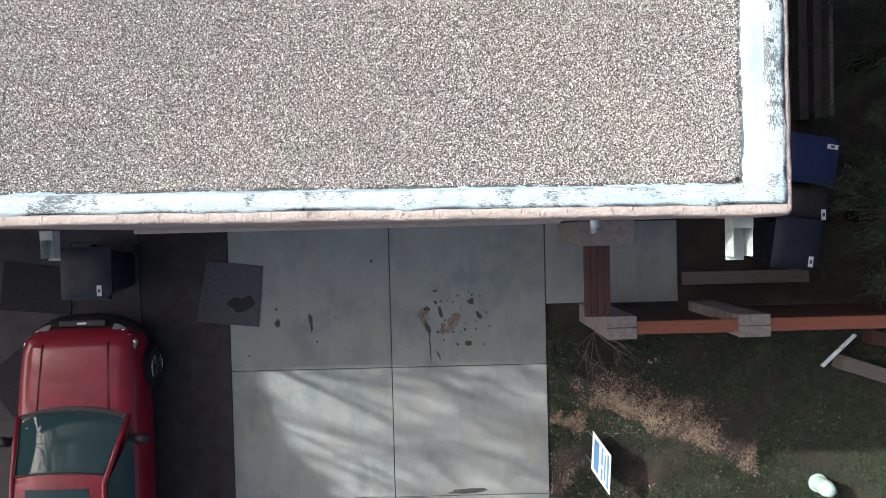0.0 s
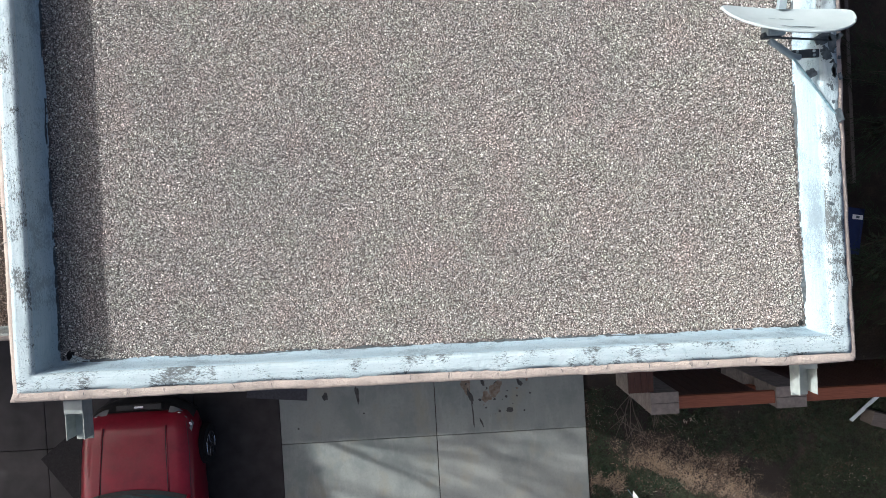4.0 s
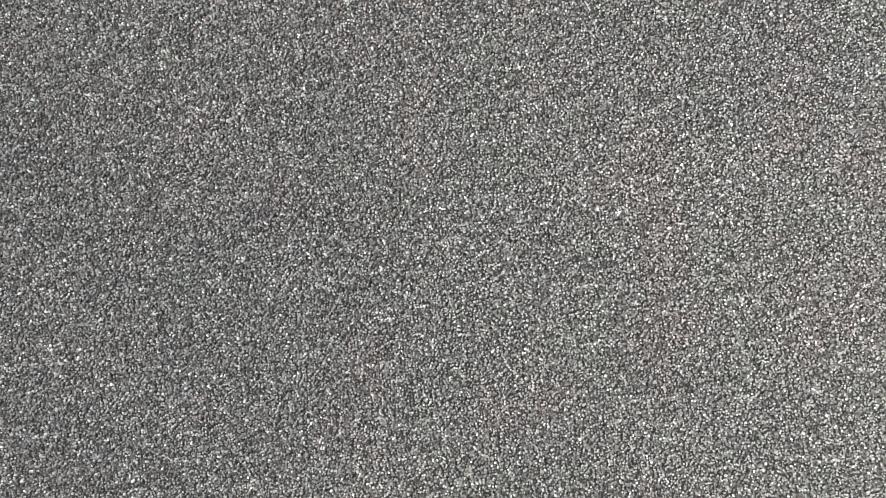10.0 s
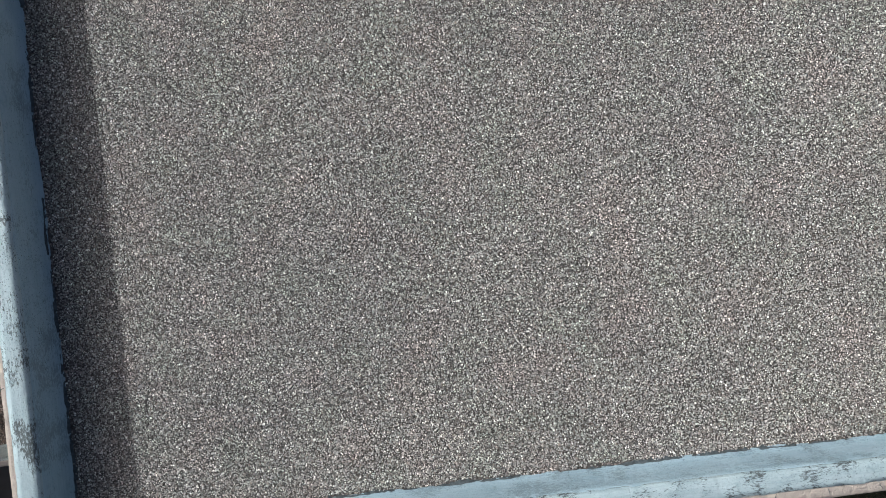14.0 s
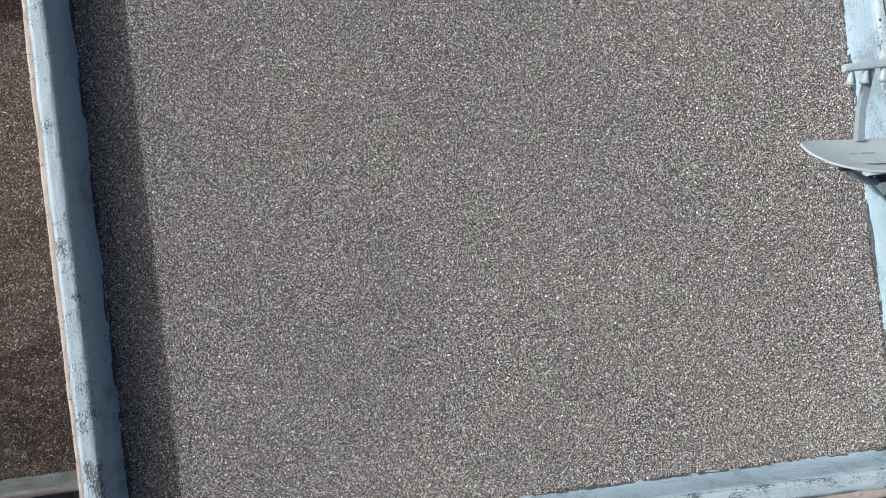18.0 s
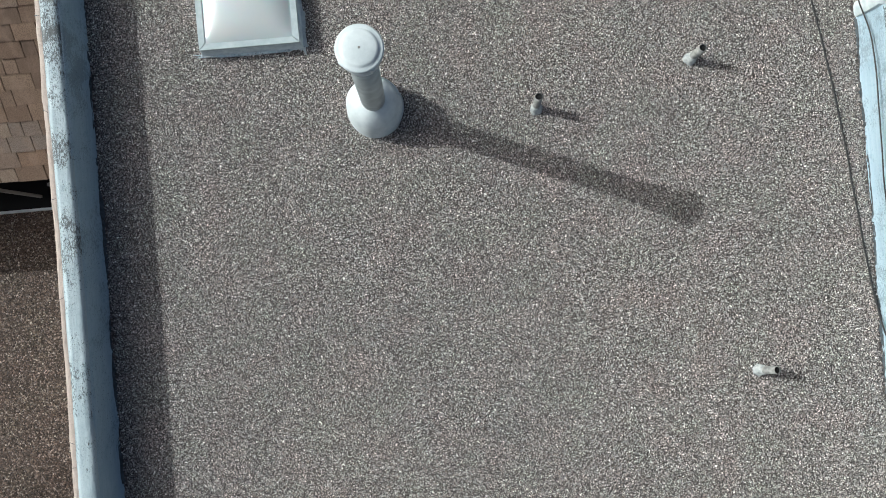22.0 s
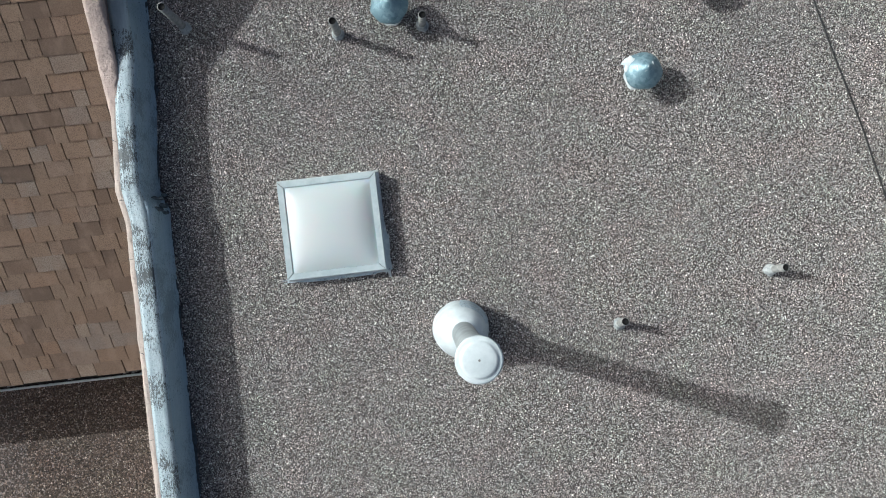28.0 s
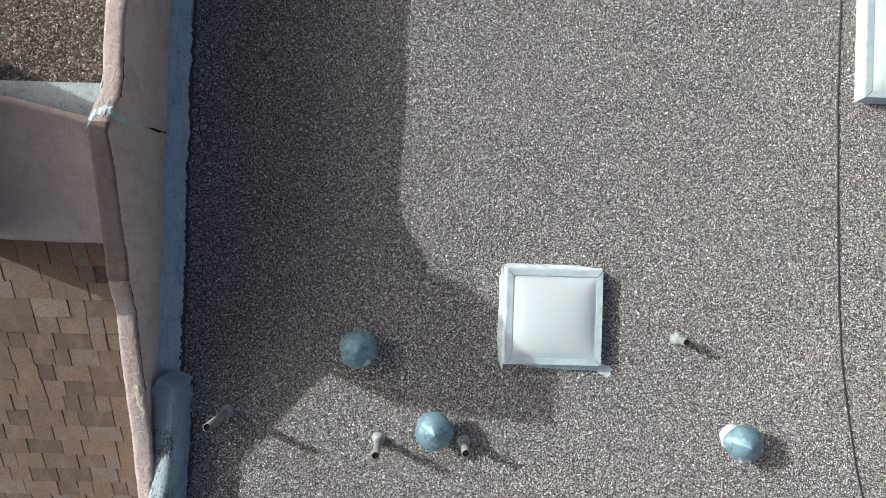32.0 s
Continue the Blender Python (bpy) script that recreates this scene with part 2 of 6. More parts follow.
def shingle_material(joined=False):
    m = material("asphalt shingle", (0.3, 0.2, 0.14), 0.95)
    n = Nodes(m)
    n.co = n.add("ShaderNodeNewGeometry").outputs["Position"]
    r = n.add("ShaderNodeNewGeometry").outputs["Random Per Island"] if joined else n.one_of_many()
    c = n.ramp(r, (0.0, (0.085, 0.062, 0.047)), (0.22, (0.145, 0.1, 0.07)), (0.5, (0.2, 0.147, 0.105)), (0.78, (0.205, 0.134, 0.088)), (0.9, (0.185, 0.163, 0.145)), (1.0, (0.25, 0.2, 0.155)))
    c = n.mix(n.ramp(n.noise(7, 3), (0.4, 0.0), (0.7, 0.5)), c, (0.17, 0.122, 0.088))
    c = n.mix(n.ramp(n.noise(110, 5, 0.75), (0.42, 0.0), (0.62, 0.75)), c, (0.085, 0.057, 0.04))
    c = n.mix(n.ramp(n.noise(9, 4, 0.6, (1, 0.5, 1)), (0.5, 0.0), (0.66, 0.28)), c, (0.25, 0.182, 0.138))
    n.colour(c)
    n.bump(n.noise(300, 3), 0.6, 0.004)
    return m


SHINGLE = shingle_material()
METAL = plain("white painted metal", (0.66, 0.74, 0.755), (0.5, 0.58, 0.6), 11, 0.45)


def spangle_material(name, tones, rough, metal):
    m = material(name, tones[1], rough, metal)
    n = Nodes(m)
    cell = n.add("ShaderNodeSeparateColor")
    n.link(n.cells(42), cell.inputs[0])
    c = n.ramp(cell.outputs[0], (0.0, tones[0]), (0.4, tones[1]), (1.0, tones[2]))
    c = n.mix(n.ramp(n.noise(9, 5, 0.65), (0.42, 0.2), (0.62, 0.85)), c, tones[1])
    c = n.mix(n.ramp(n.noise(34, 6, 0.75), (0.56, 0.0), (0.66, 0.6)), c, tones[0])
    c = n.mix(n.ramp(n.noise(19, 6, 0.7), (0.64, 0.0), (0.69, 0.6)), c, (0.5, 0.59, 0.62))
    n.colour(c)
    n.rough(n.noise(30, 3), rough - 0.1, rough + 0.12)
    n.bump(n.noise(14, 4), 0.35, 0.01)
    return m


GALV = spangle_material("galvanised steel", ((0.11, 0.2, 0.24), (0.185, 0.3, 0.345), (0.29, 0.42, 0.47)), 0.45, 0.25)
PVC = plain("weathered pipe", (0.34, 0.35, 0.33), (0.17, 0.18, 0.175), 30, 0.75)
BOOT = plain("grey weathered sealant", (0.52, 0.56, 0.55), (0.24, 0.27, 0.275), 34, 0.8, 0, 0.9)
PIPE_GREY = plain("grey flue steel", (0.5, 0.56, 0.57), (0.38, 0.43, 0.44), 10, 0.42, 0.6)
HOLE = material("black fill for shaded openings", (0.01, 0.01, 0.01), 1.0)
SEALANT = plain("white sealant", (0.66, 0.72, 0.72), (0.42, 0.5, 0.53), 16, 0.7, 0, 0.8)


def flashing_material():
    m = material("blue grey flashing coat", (0.4, 0.55, 0.64), 0.6)
    n = Nodes(m)
    c = n.mix(n.ramp(n.noise(7, 5), (0.35, 0.0), (0.7, 1.0)), (0.52, 0.635, 0.69), (0.42, 0.545, 0.61))
    c = n.mix(n.ramp(n.noise(40, 5, 0.7, (1, 0.12, 1)), (0.5, 0.0), (0.7, 0.6)), c, (0.3, 0.42, 0.49))
    c = n.mix(n.ramp(n.noise(16, 6, 0.7, (1, 0.35, 1)), (0.52, 0.0), (0.64, 0.85)), c, (0.66, 0.72, 0.74))
    c = n.mix(n.ramp(n.noise(11, 6, 0.75, (1, 0.45, 1)), (0.57, 0.0), (0.63, 0.5)), c, (0.17, 0.23, 0.27))
    c = n.mix(n.ramp(n.noise(70, 6, 0.75), (0.58, 0.0), (0.63, 0.9)), c, (0.06, 0.08, 0.09))
    n.colour(c)
    n.bump(n.noise(40, 5, 0.6, (1, 0.2, 1)), 0.7, 0.01)
    n.bump(n.noise(14, 5, 0.6), 0.6, 0.02)
    return m


FLASH = flashing_material()
DOME = material("white acrylic dome", (0.52, 0.58, 0.59), 0.24)
DOME.node_tree.nodes["Principled BSDF"].inputs["Subsurface Weight"].default_value = 0.3
DOME.node_tree.nodes["Principled BSDF"].inputs["Subsurface Scale"].default_value = 0.12
ALU = plain("aluminium frame", (0.48, 0.56, 0.575), (0.36, 0.44, 0.46), 13, 0.45, 0.1)
BLACK = plain("black cable rubber", (0.02, 0.02, 0.02), (0.035, 0.035, 0.035), 20, 0.6)
DISH = plain("grey dish paint", (0.4, 0.475, 0.49), (0.35, 0.42, 0.44), 5, 0.5)
DISH_ARM = plain("blue grey arm paint", (0.3, 0.37, 0.4), (0.22, 0.28, 0.31), 7, 0.5)
CLAMP = plain("dark steel", (0.035, 0.045, 0.055), (0.06, 0.075, 0.085), 14, 0.6, 0.3)
BIN_BLUE = plain("navy plastic", (0.008, 0.012, 0.024), (0.013, 0.017, 0.03), 4, 0.55)
BIN_BRIGHT = plain("blue plastic", (0.008, 0.02, 0.085), (0.007, 0.015, 0.065), 4, 0.5)
BIN_BROWN = plain("brown plastic", (0.03, 0.026, 0.02), (0.02, 0.018, 0.014), 4, 0.6)
LABEL = material("white label", (0.75, 0.75, 0.75), 0.6)
GRASS = plain("grass", (0.03, 0.053, 0.026), (0.054, 0.06, 0.034), 9, 0.8, 0, 0)
STRAW = plain("dry grass", (0.31, 0.23, 0.16), (0.19, 0.14, 0.1), 6, 0.9, 0, 0)
BARK = plain("bark", (0.11, 0.085, 0.065), (0.06, 0.045, 0.035), 14, 0.95, 0, 0.8)
NEEDLE = plain("conifer needles", (0.035, 0.06, 0.025), (0.02, 0.035, 0.016), 9, 0.8)
PANE_VOID = material("black glass and shaded void", (0.004, 0.004, 0.005), 0.5)
PANE_VOID.node_tree.nodes["Principled BSDF"].inputs["Specular IOR Level"].default_value = 0.15


# ---- mesh helpers ----
def part(name, bm, mat, parent=None, label="", smooth=False, kind=""):
    me = bpy.data.meshes.new(name)
    if isinstance(bm, tuple):
        me.from_pydata(bm[0], [], bm[1])
    else:
        bm.to_mesh(me)
        bm.free()
    me.materials.append(mat)
    if smooth:
        me.shade_smooth()
    ob = new(name, me)
    if parent:
        ob.parent = parent
        if parent.type == "EMPTY":
            ob.matrix_parent_inverse = parent.matrix_basis.inverted()
    return tagged(ob, label, kind=kind)


def thing(name, at, label, category, group="", kind=""):
    ob = new(name)
    ob.matrix_basis = Matrix.Translation(at)
    ob.empty_display_size = 0.1
    return tagged(ob, label, category, group, kind)


def box(x0, x1, y0, y1, z0, z1, bevel=0.0, turn=None, bm=None):
    mine = bmesh.new()
    bmesh.ops.create_cube(mine, size=1, matrix=Matrix.LocRotScale(((x0 + x1) / 2, (y0 + y1) / 2, (z0 + z1) / 2), None, (x1 - x0, y1 - y0, z1 - z0)))
    if bevel:
        bmesh.ops.bevel(mine, geom=mine.edges[:], offset=bevel, segments=2, affect="EDGES", profile=0.6)
    if turn:
        bmesh.ops.transform(mine, matrix=turn, verts=mine.verts[:])
    if bm is None:
        return mine
    me = bpy.data.meshes.new("piece")
    mine.to_mesh(me)
    bm.from_mesh(me)
    mine.free()
    bpy.data.meshes.remove(me)
    return bm


def tube(points, radii, sides=12, cap=True):
    """Rings round a line of points, as verts and faces."""
    vs, fs = [], []
    pts = [Vector(p) for p in points]
    if not isinstance(radii, (list, tuple)):
        radii = [radii] * len(pts)
    for i, (p, r) in enumerate(zip(pts, radii)):
        way = (pts[min(i + 1, len(pts) - 1)] - pts[max(i - 1, 0)]).normalized()
        a = way.orthogonal().normalized() if abs(way.z) < 0.99 else Vector((1, 0, 0))
        if abs(way.z) >= 0.99:
            a = (a - way * a.dot(way)).normalized()
        b = way.cross(a)
        for k in range(sides):
            t = 2 * math.pi * k / sides
            vs.append(tuple(p + r * (math.cos(t) * a + math.sin(t) * b)))
    for i in range(len(pts) - 1):
        for k in range(sides):
            m = (k + 1) % sides
            fs.append((i * sides + k, i * sides + m, (i + 1) * sides + m, (i + 1) * sides + k))
    if cap:
        fs.append(tuple(range(sides))[::-1])
        fs.append(tuple(range((len(pts) - 1) * sides, len(pts) * sides)))
    return vs, fs


def lathe(profile, at=(0, 0, 0), sides=32, wobble=0.0, lean=None):
    """Rings of (radius, height) round the z axis."""
    vs, fs = [], []
    for r, z in profile:
        for k in range(sides):
            t = 2 * math.pi * k / sides
            s = r * (1 + wobble * noise.noise((math.cos(t) * 1.7 + at[0], math.sin(t) * 1.7 + at[1], z * 3)))
            p = Vector((s * math.cos(t), s * math.sin(t), z))
            if lean:
                p = lean @ p
            vs.append((p.x + at[0], p.y + at[1], p.z + at[2]))
    for i in range(len(profile) - 1):
        for k in range(sides):
            m = (k + 1) % sides
            fs.append((i * sides + k, i * sides + m, (i + 1) * sides + m, (i + 1) * sides + k))
    fs.append(tuple(range((len(profile) - 1) * sides, len(profile) * sides)))
    return vs, fs


def grid(rows):
    """A sheet through rows of points."""
    w = len(rows[0])
    vs = [tuple(p) for r in rows for p in r]
    fs = [(i * w + k, i * w + k + 1, (i + 1) * w + k + 1, (i + 1) * w + k) for i in range(len(rows) - 1) for k in range(w - 1)]
    return vs, fs


def slab(outline, z0, z1):
    n = len(outline)
    vs = [(x, y, z0) for x, y in outline] + [(x, y, z1) for x, y in outline]
    return vs, [tuple(range(n, 2 * n)), tuple(range(n))[::-1]] + [(k, (k + 1) % n, n + (k + 1) % n, n + k) for k in range(n)]


# ---- the roof that the camera flies over ----
def outline_band(path, profile, step=0.03, rough=0.008, seed=0.0, base_wave=0.02, edge_wave=0.0):
    """A wall top swept along a mitred line. profile: (outwards, height) from the inside to the outside."""
    pts = [Vector((x, y, 0)) for x, y in path]
    rows, along = [], 0.0
    for i in range(len(pts) - 1):
        a, b = pts[i], pts[i + 1]
        way = (b - a).normalized()
        side = Vector((way.y, -way.x, 0))
        count = max(2, int((b - a).length / step))
        before = (a - pts[i - 1]).normalized() if i else way
        after = (pts[i + 2] - b).normalized() if i + 2 < len(pts) else way
        for k in range(count + (i + 2 == len(pts))):
            f = k / count
            row = []
            for j, (out, z) in enumerate(profile):
                if edge_wave and j + 2 >= len(profile):
                    out -= 0.022 if way.y > -0.5 else 0.03
                elif not edge_wave and out > 0.19 and abs(way.y) < 0.5:
                    out += 0.024
                lean_a = (Vector((before.y, -before.x, 0)) + side).normalized()
                lean_b = (Vector((after.y, -after.x, 0)) + side).normalized()
                p = (a + lean_a * out / max(0.3, lean_a.dot(side))).lerp(b + lean_b * out / max(0.3, lean_b.dot(side)), f)
                q = Vector((p.x * 3, p.y * 3, seed + (min(j, len(profile) - 2) if edge_wave else j) * 0.37))
                amp = base_wave if j == 0 else edge_wave if edge_wave and j + 2 >= len(profile) else rough
                p = p + side * amp * (noise.noise(q) + 0.6 * noise.noise(q * 4.1) + (0.55 * noise.noise(q * 13.0) if j < 2 or amp == edge_wave else 0.0))
                row.append((p.x, p.y, z + rough * 0.8 * noise.noise(q * 1.7 + Vector((9, 9, 9)))))
            rows.append(row)
    return grid(rows)


LEFT_FOOT = [(-6.2, 9.02), (-6.085, 8.95), (-6.075, 8.4), (-6.115, 8.0), (-6.135, 7.52), (-6.096, 7.3), (-6.096, 5.5), (-6.125, 3.5), (-6.155, 0.535)]
ROOF_LINE = LEFT_FOOT + [(-0.487, 0.48), (-0.5, 2.1), (-0.447, 4.9), (-0.43, 6.6)]


def left_foot(y):
    pts = LEFT_FOOT[::-1]
    return np.interp(y, [p[1] for p in pts], [p[0] for p in pts])


roof_deck = part("roof_deck", slab([(-6.33, 0.3), (-0.3, 0.3), (-0.3, 6.5), (3.4, 6.5), (3.4, 17.5), (-6.33, 17.5)], -0.25, 0.0), GRAVEL_GAPS, kind="structure")
tagged(roof_deck, "flat roof covered in loose pinkish grey gravel", "roof")
parapet = thing("parapet", (-3.2, 0.4, 0), "low roof parapet with worn white coating and peach stucco edge", "parapet", kind="structure")
FACE = [(0.0, -0.01), (0.012, 0.012), (0.026, 0.045), (0.033, 0.16), (0.036, 0.245), (0.042, 0.288), (0.06, 0.29)]
CROWN = [(0.06, 0.25), (0.0385, 0.282), (0.046, 0.299), (0.06, 0.309), (0.085, 0.313), (0.11, 0.311), (0.135, 0.313), (0.165, 0.311), (0.186, 0.307), (0.193, 0.3)]
part("coating_face", outline_band(ROOF_LINE, FACE, 0.025, 0.006, 0.0, 0.02), COATING_FACE, parapet, "dull coated inner face with the sky's blue in its colour", True)
part("coating", outline_band(ROOF_LINE, CROWN, 0.025, 0.005, 3.0, 0.004, 0.012), COATING, parapet, "white elastomeric coating worn grey in patches", True)
TAR = plain("black roof tar", (0.035, 0.043, 0.048), (0.09, 0.11, 0.12), 40, 0.8, 0, 0.6)
part("tar_edge", outline_band(ROOF_LINE, [(0.001, -0.004), (0.008, 0.008), (0.02, 0.015), (0.034, 0.02)], 0.02, 0.012, 11.0, 0.036), TAR, parapet, "ragged dark tar edge", True)
RIM = [(0.15, 0.297), (0.172, 0.303), (0.196, 0.299), (0.212, 0.285), (0.22, 0.257), (0.224, 0.1), (0.224, -0.3)]
part("stucco_rim", outline_band(ROOF_LINE, RIM, 0.04, 0.007, 5.0, 0.006), STUCCO, parapet, "peach stucco edge", True)
part("end_cap", box(-0.43, -0.205, 6.595, 6.72, -0.2, 0.285, 0.04), SEALANT, parapet, "rounded white end")
# the drain notches in the two front corners, their dark drawn as black discs
for cx, cy in ((-6.085, 0.575), (-0.52, 0.5)):
    r = 0.034 if cx < -3 else 0.02
    part("drain_hole", lathe([(r, -0.002), (r * 0.9, 0.009), (0.0, 0.01)], (cx, cy, 0.0), 20, 0.3), HOLE, parapet, "black disc for the dark of the drain", True)
part("torn_flap", grid([[(-6.055 + 0.09 * u + 0.012 * noise.noise((u * 5, v * 3, 1)), 0.532 + 0.05 * v * (1 - 0.7 * u), 0.03 + 0.05 * (1 - v) + 0.02 * noise.noise((u * 6, v * 2, 3))) for u in np.linspace(0, 1, 10)] for v in np.linspace(0, 1, 5)]), COATING, parapet, "curled torn coating by the drain", True)

part("coating_lap", outline_band([(-6.14, 7.46), (-6.086, 7.37), (-6.089, 6.9), (-6.101, 5.9)], [(o - 0.003, z + (0.006 if z > 0.02 else 0)) for o, z in FACE], 0.03, 0.008, 2.0), COATING_FACE, parapet, "thick lapped end of the coating", True)
MASTIC = plain("dark mastic", (0.05, 0.07, 0.08), (0.12, 0.15, 0.17), 30, 0.8, 0, 0.8)
for z0, z1, y, r in ((0.0, 0.12, 7.39, 0.02), (0.05, 0.22, 7.44, 0.014), (0.0, 0.08, 7.47, 0.014), (0.16, 0.27, 7.36, 0.016), (0.08, 0.2, 7.36, 0.02), (0.0, 0.1, 7.34, 0.016)):
    part("mastic_smear", tube([(-6.1 - 0.04 * (z0 + f * (z1 - z0)) / 0.3 + 0.006 * noise.noise((f * 5, y * 9, 1)), y + 0.012 * noise.noise((f * 4, y, 2)), z0 + f * (z1 - z0)) for f in (0, 0.25, 0.5, 0.75, 1)], [r * 0.4, r, r * 0.7, r, r * 0.3], 7), MASTIC, parapet, "dark mastic smear", True)
random.seed(31)
for k in range(44):
    if random.random() < 0.3:
        continue
    if k < 20:
        y = 0.6 + k * 0.4 + random.uniform(-0.15, 0.15)
        x, dx, dy = left_foot(y) - 0.172, -0.046, random.uniform(-0.03, 0.03)
    else:
        x, dx, dy = -6.0 + (k - 20) * 0.235 + random.uniform(-0.1, 0.1), random.uniform(-0.03, 0.03), -0.05
        y = 0.535 - 0.0097 * (x + 6.155) - 0.172
    part("hairline_crack", tube([(x, y, 0.308), (x + dx * 0.4 + random.uniform(-0.008, 0.008), y + dy * 0.4, 0.306), (x + dx * 0.7 + random.uniform(-0.008, 0.008), y + dy * 0.7, 0.301), (x + dx, y + dy, 0.279)], [0.0008, 0.0022, 0.0014, 0.002], 5), MASTIC, parapet)
random.seed(0)

house = thing("house_walls", (-3.3, 3, GROUND), "two storey peach stucco house walls", "house", kind="structure")
part("wall_front", box(-6.34, -0.262, 0.3, 0.5, GROUND, -0.255), STUCCO, house)
part("wall_left", box(-6.34, -6.1, 0.5, 17.5, GROUND, -0.26), STUCCO, house)
part("wall_right", box(-0.5, -0.262, 0.5, 6.5, GROUND, -0.255), STUCCO, house)
part("wall_back", box(-0.26, 3.4, 6.6, 6.8, GROUND, -0.255), STUCCO, house)
part("trim_board", box(-6.3, -1.2, 0.25, 0.3, GROUND + 2.35, GROUND + 2.5, 0.008), plain("cream trim paint", (0.5, 0.45, 0.38), (0.4, 0.35, 0.3)), house, "cream trim over the garage door")
part("garage_door", box(-5.9, -1.15, 0.277, 0.299, GROUND, GROUND + 2.33, 0.006), METAL, house, "white garage door")

# ---- the raked party wall and the higher roof ----
TOP = [(7.7, 0.285), (8.0, 0.3), (8.2, 0.318), (8.4, 0.345), (8.65, 0.43), (8.97, 0.57), (9.46, 0.8), (9.65, 0.95), (10.0, 1.1), (10.3, 1.215), (10.56, 1.3), (10.66, 1.265), (10.75, 1.19), (10.9, 1.14), (17.5, 1.14)]


def top_at(y):
    for (a, p), (b, q) in zip(TOP, TOP[1:]):
        if a <= y <= b:
            return p + (q - p) * (y - a) / (b - a)
    return TOP[0][1] if y < 7.7 else TOP[-1][1]


party = thing("party_wall", (-6.4, 11, 0), "brown stucco party wall with a raked rough top", "wall", kind="structure")
LIP_OUT = ((7.6, -6.302), (8.0, -6.322), (8.37, -6.357), (8.8, -6.347), (9.18, -6.336), (9.6, -6.3), (9.94, -6.282), (10.35, -6.284), (10.56, -6.288), (10.72, -6.282), (10.82, -6.288), (11.05, -6.293), (11.5, -6.277), (17.5, -6.277))
LIP_IN = ((7.6, -6.235), (8.0, -6.235), (8.48, -6.226), (8.97, -6.217), (9.43, -6.197), (9.8, -6.16), (10.27, -6.165), (10.53, -6.18), (10.73, -6.168), (10.85, -6.176), (11.0, -6.178), (11.5, -6.155), (17.5, -6.155))


def at_y(table, y):
    return float(np.interp(y, [p[0] for p in table], [p[1] for p in table]))


def rag(y, s, a):
    return a * (0.8 * noise.noise((y * 3.1, s, 0.3)) + 0.7 * noise.noise((y * 11, s, 0.9)) + 0.5 * noise.noise((y * 37, s, 1.9)))


def lip_point(y, u):
    """The trowelled top of the wall: u runs from its inner edge (0) to its outer edge (1)."""
    a, b = at_y(LIP_IN, y) + rag(y, 1.0, 0.009), at_y(LIP_OUT, y) + rag(y, 2.0, 0.0022)
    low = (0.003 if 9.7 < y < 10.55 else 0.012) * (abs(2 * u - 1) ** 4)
    lump = 0.003 * noise.noise((y * 9, u * 2.0, 4.0)) + 0.004 * noise.noise((y * 30, u * 4.0, 7.0)) + 0.005 * noise.noise((y * 90, u * 11.0, 2.0))
    return Vector((a + (b - a) * u, y, top_at(y) - low + lump + 0.012 * noise.noise((y * 2.1, 0.5, 3.0))))


lip_rows, face_rows, outer_rows = [], [], []
for k in range(521):
    y = 7.75 + k * 4.55 / 520 if k < 455 else 11.732 + (k - 454) * 5.77 / 66
    tip = lip_point(y, 0.0)
    under = tip + Vector((-0.028, 0, -0.03))
    lip_rows.append([tuple(under), tuple(tip + Vector((0.001, 0, -0.016)))] + [tuple(lip_point(y, u)) for u in (0, 0.14, 0.28, 0.42, 0.56, 0.7, 0.84, 1.0)] + [(at_y(LIP_OUT, y) - 0.004, y, top_at(y) - 0.08), (at_y(LIP_OUT, y) - 0.06, y, top_at(y) - 0.4)])
    foot = Vector((-6.3, y, 0.0))
    if y >= 8.2:
        face_rows.append([tuple(foot.lerp(under, f) + Vector((0.004 * noise.noise((y * 2.3, f * 3.0, 5.0)), 0, 0))) for f in (0.0, 0.2, 0.4, 0.6, 0.8, 1.0)])
    outer_rows.append([(at_y(LIP_OUT, y) - 0.055, y, top_at(y) - 0.39), (-6.46, y, -1.6)])
# The middle stretch gets darkened stucco as its painted shadow.
for low, high, name, mat, text in ((7.0, 9.68, "stucco_lip", STUCCO_LIP, "ragged trowelled peach brown lip"), (9.68, 10.58, "stucco_saddle", STUCCO_SHADED, "brown stucco lip with its shadow painted in"), (10.58, 20.0, "stucco_lip", STUCCO_LIP, "ragged trowelled peach brown lip")):
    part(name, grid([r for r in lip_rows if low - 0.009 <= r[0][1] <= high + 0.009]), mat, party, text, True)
# Black lines draw the shadow in the crease below the lip.
for y0, y1 in ((8.95, 9.25), (9.3, 9.66), (10.75, 11.0)):
    part("hairline_crack", tube([lip_point(y0 + (y1 - y0) * f, 0.0) + Vector((0.001, 0, -0.012)) for f in np.linspace(0, 1, 24)], [0.0015 + 0.006 * abs(noise.noise((f * 9, y0, 3))) for f in np.linspace(0, 1, 24)], 5), HOLE, party, "black line painting the crease shadow under the lip")
part("stucco_face", grid(face_rows), STUCCO_FACE, party, "smooth streaked brown stucco", True)
part("outer_face", grid(outer_rows), STUCCO_BROWN, party)


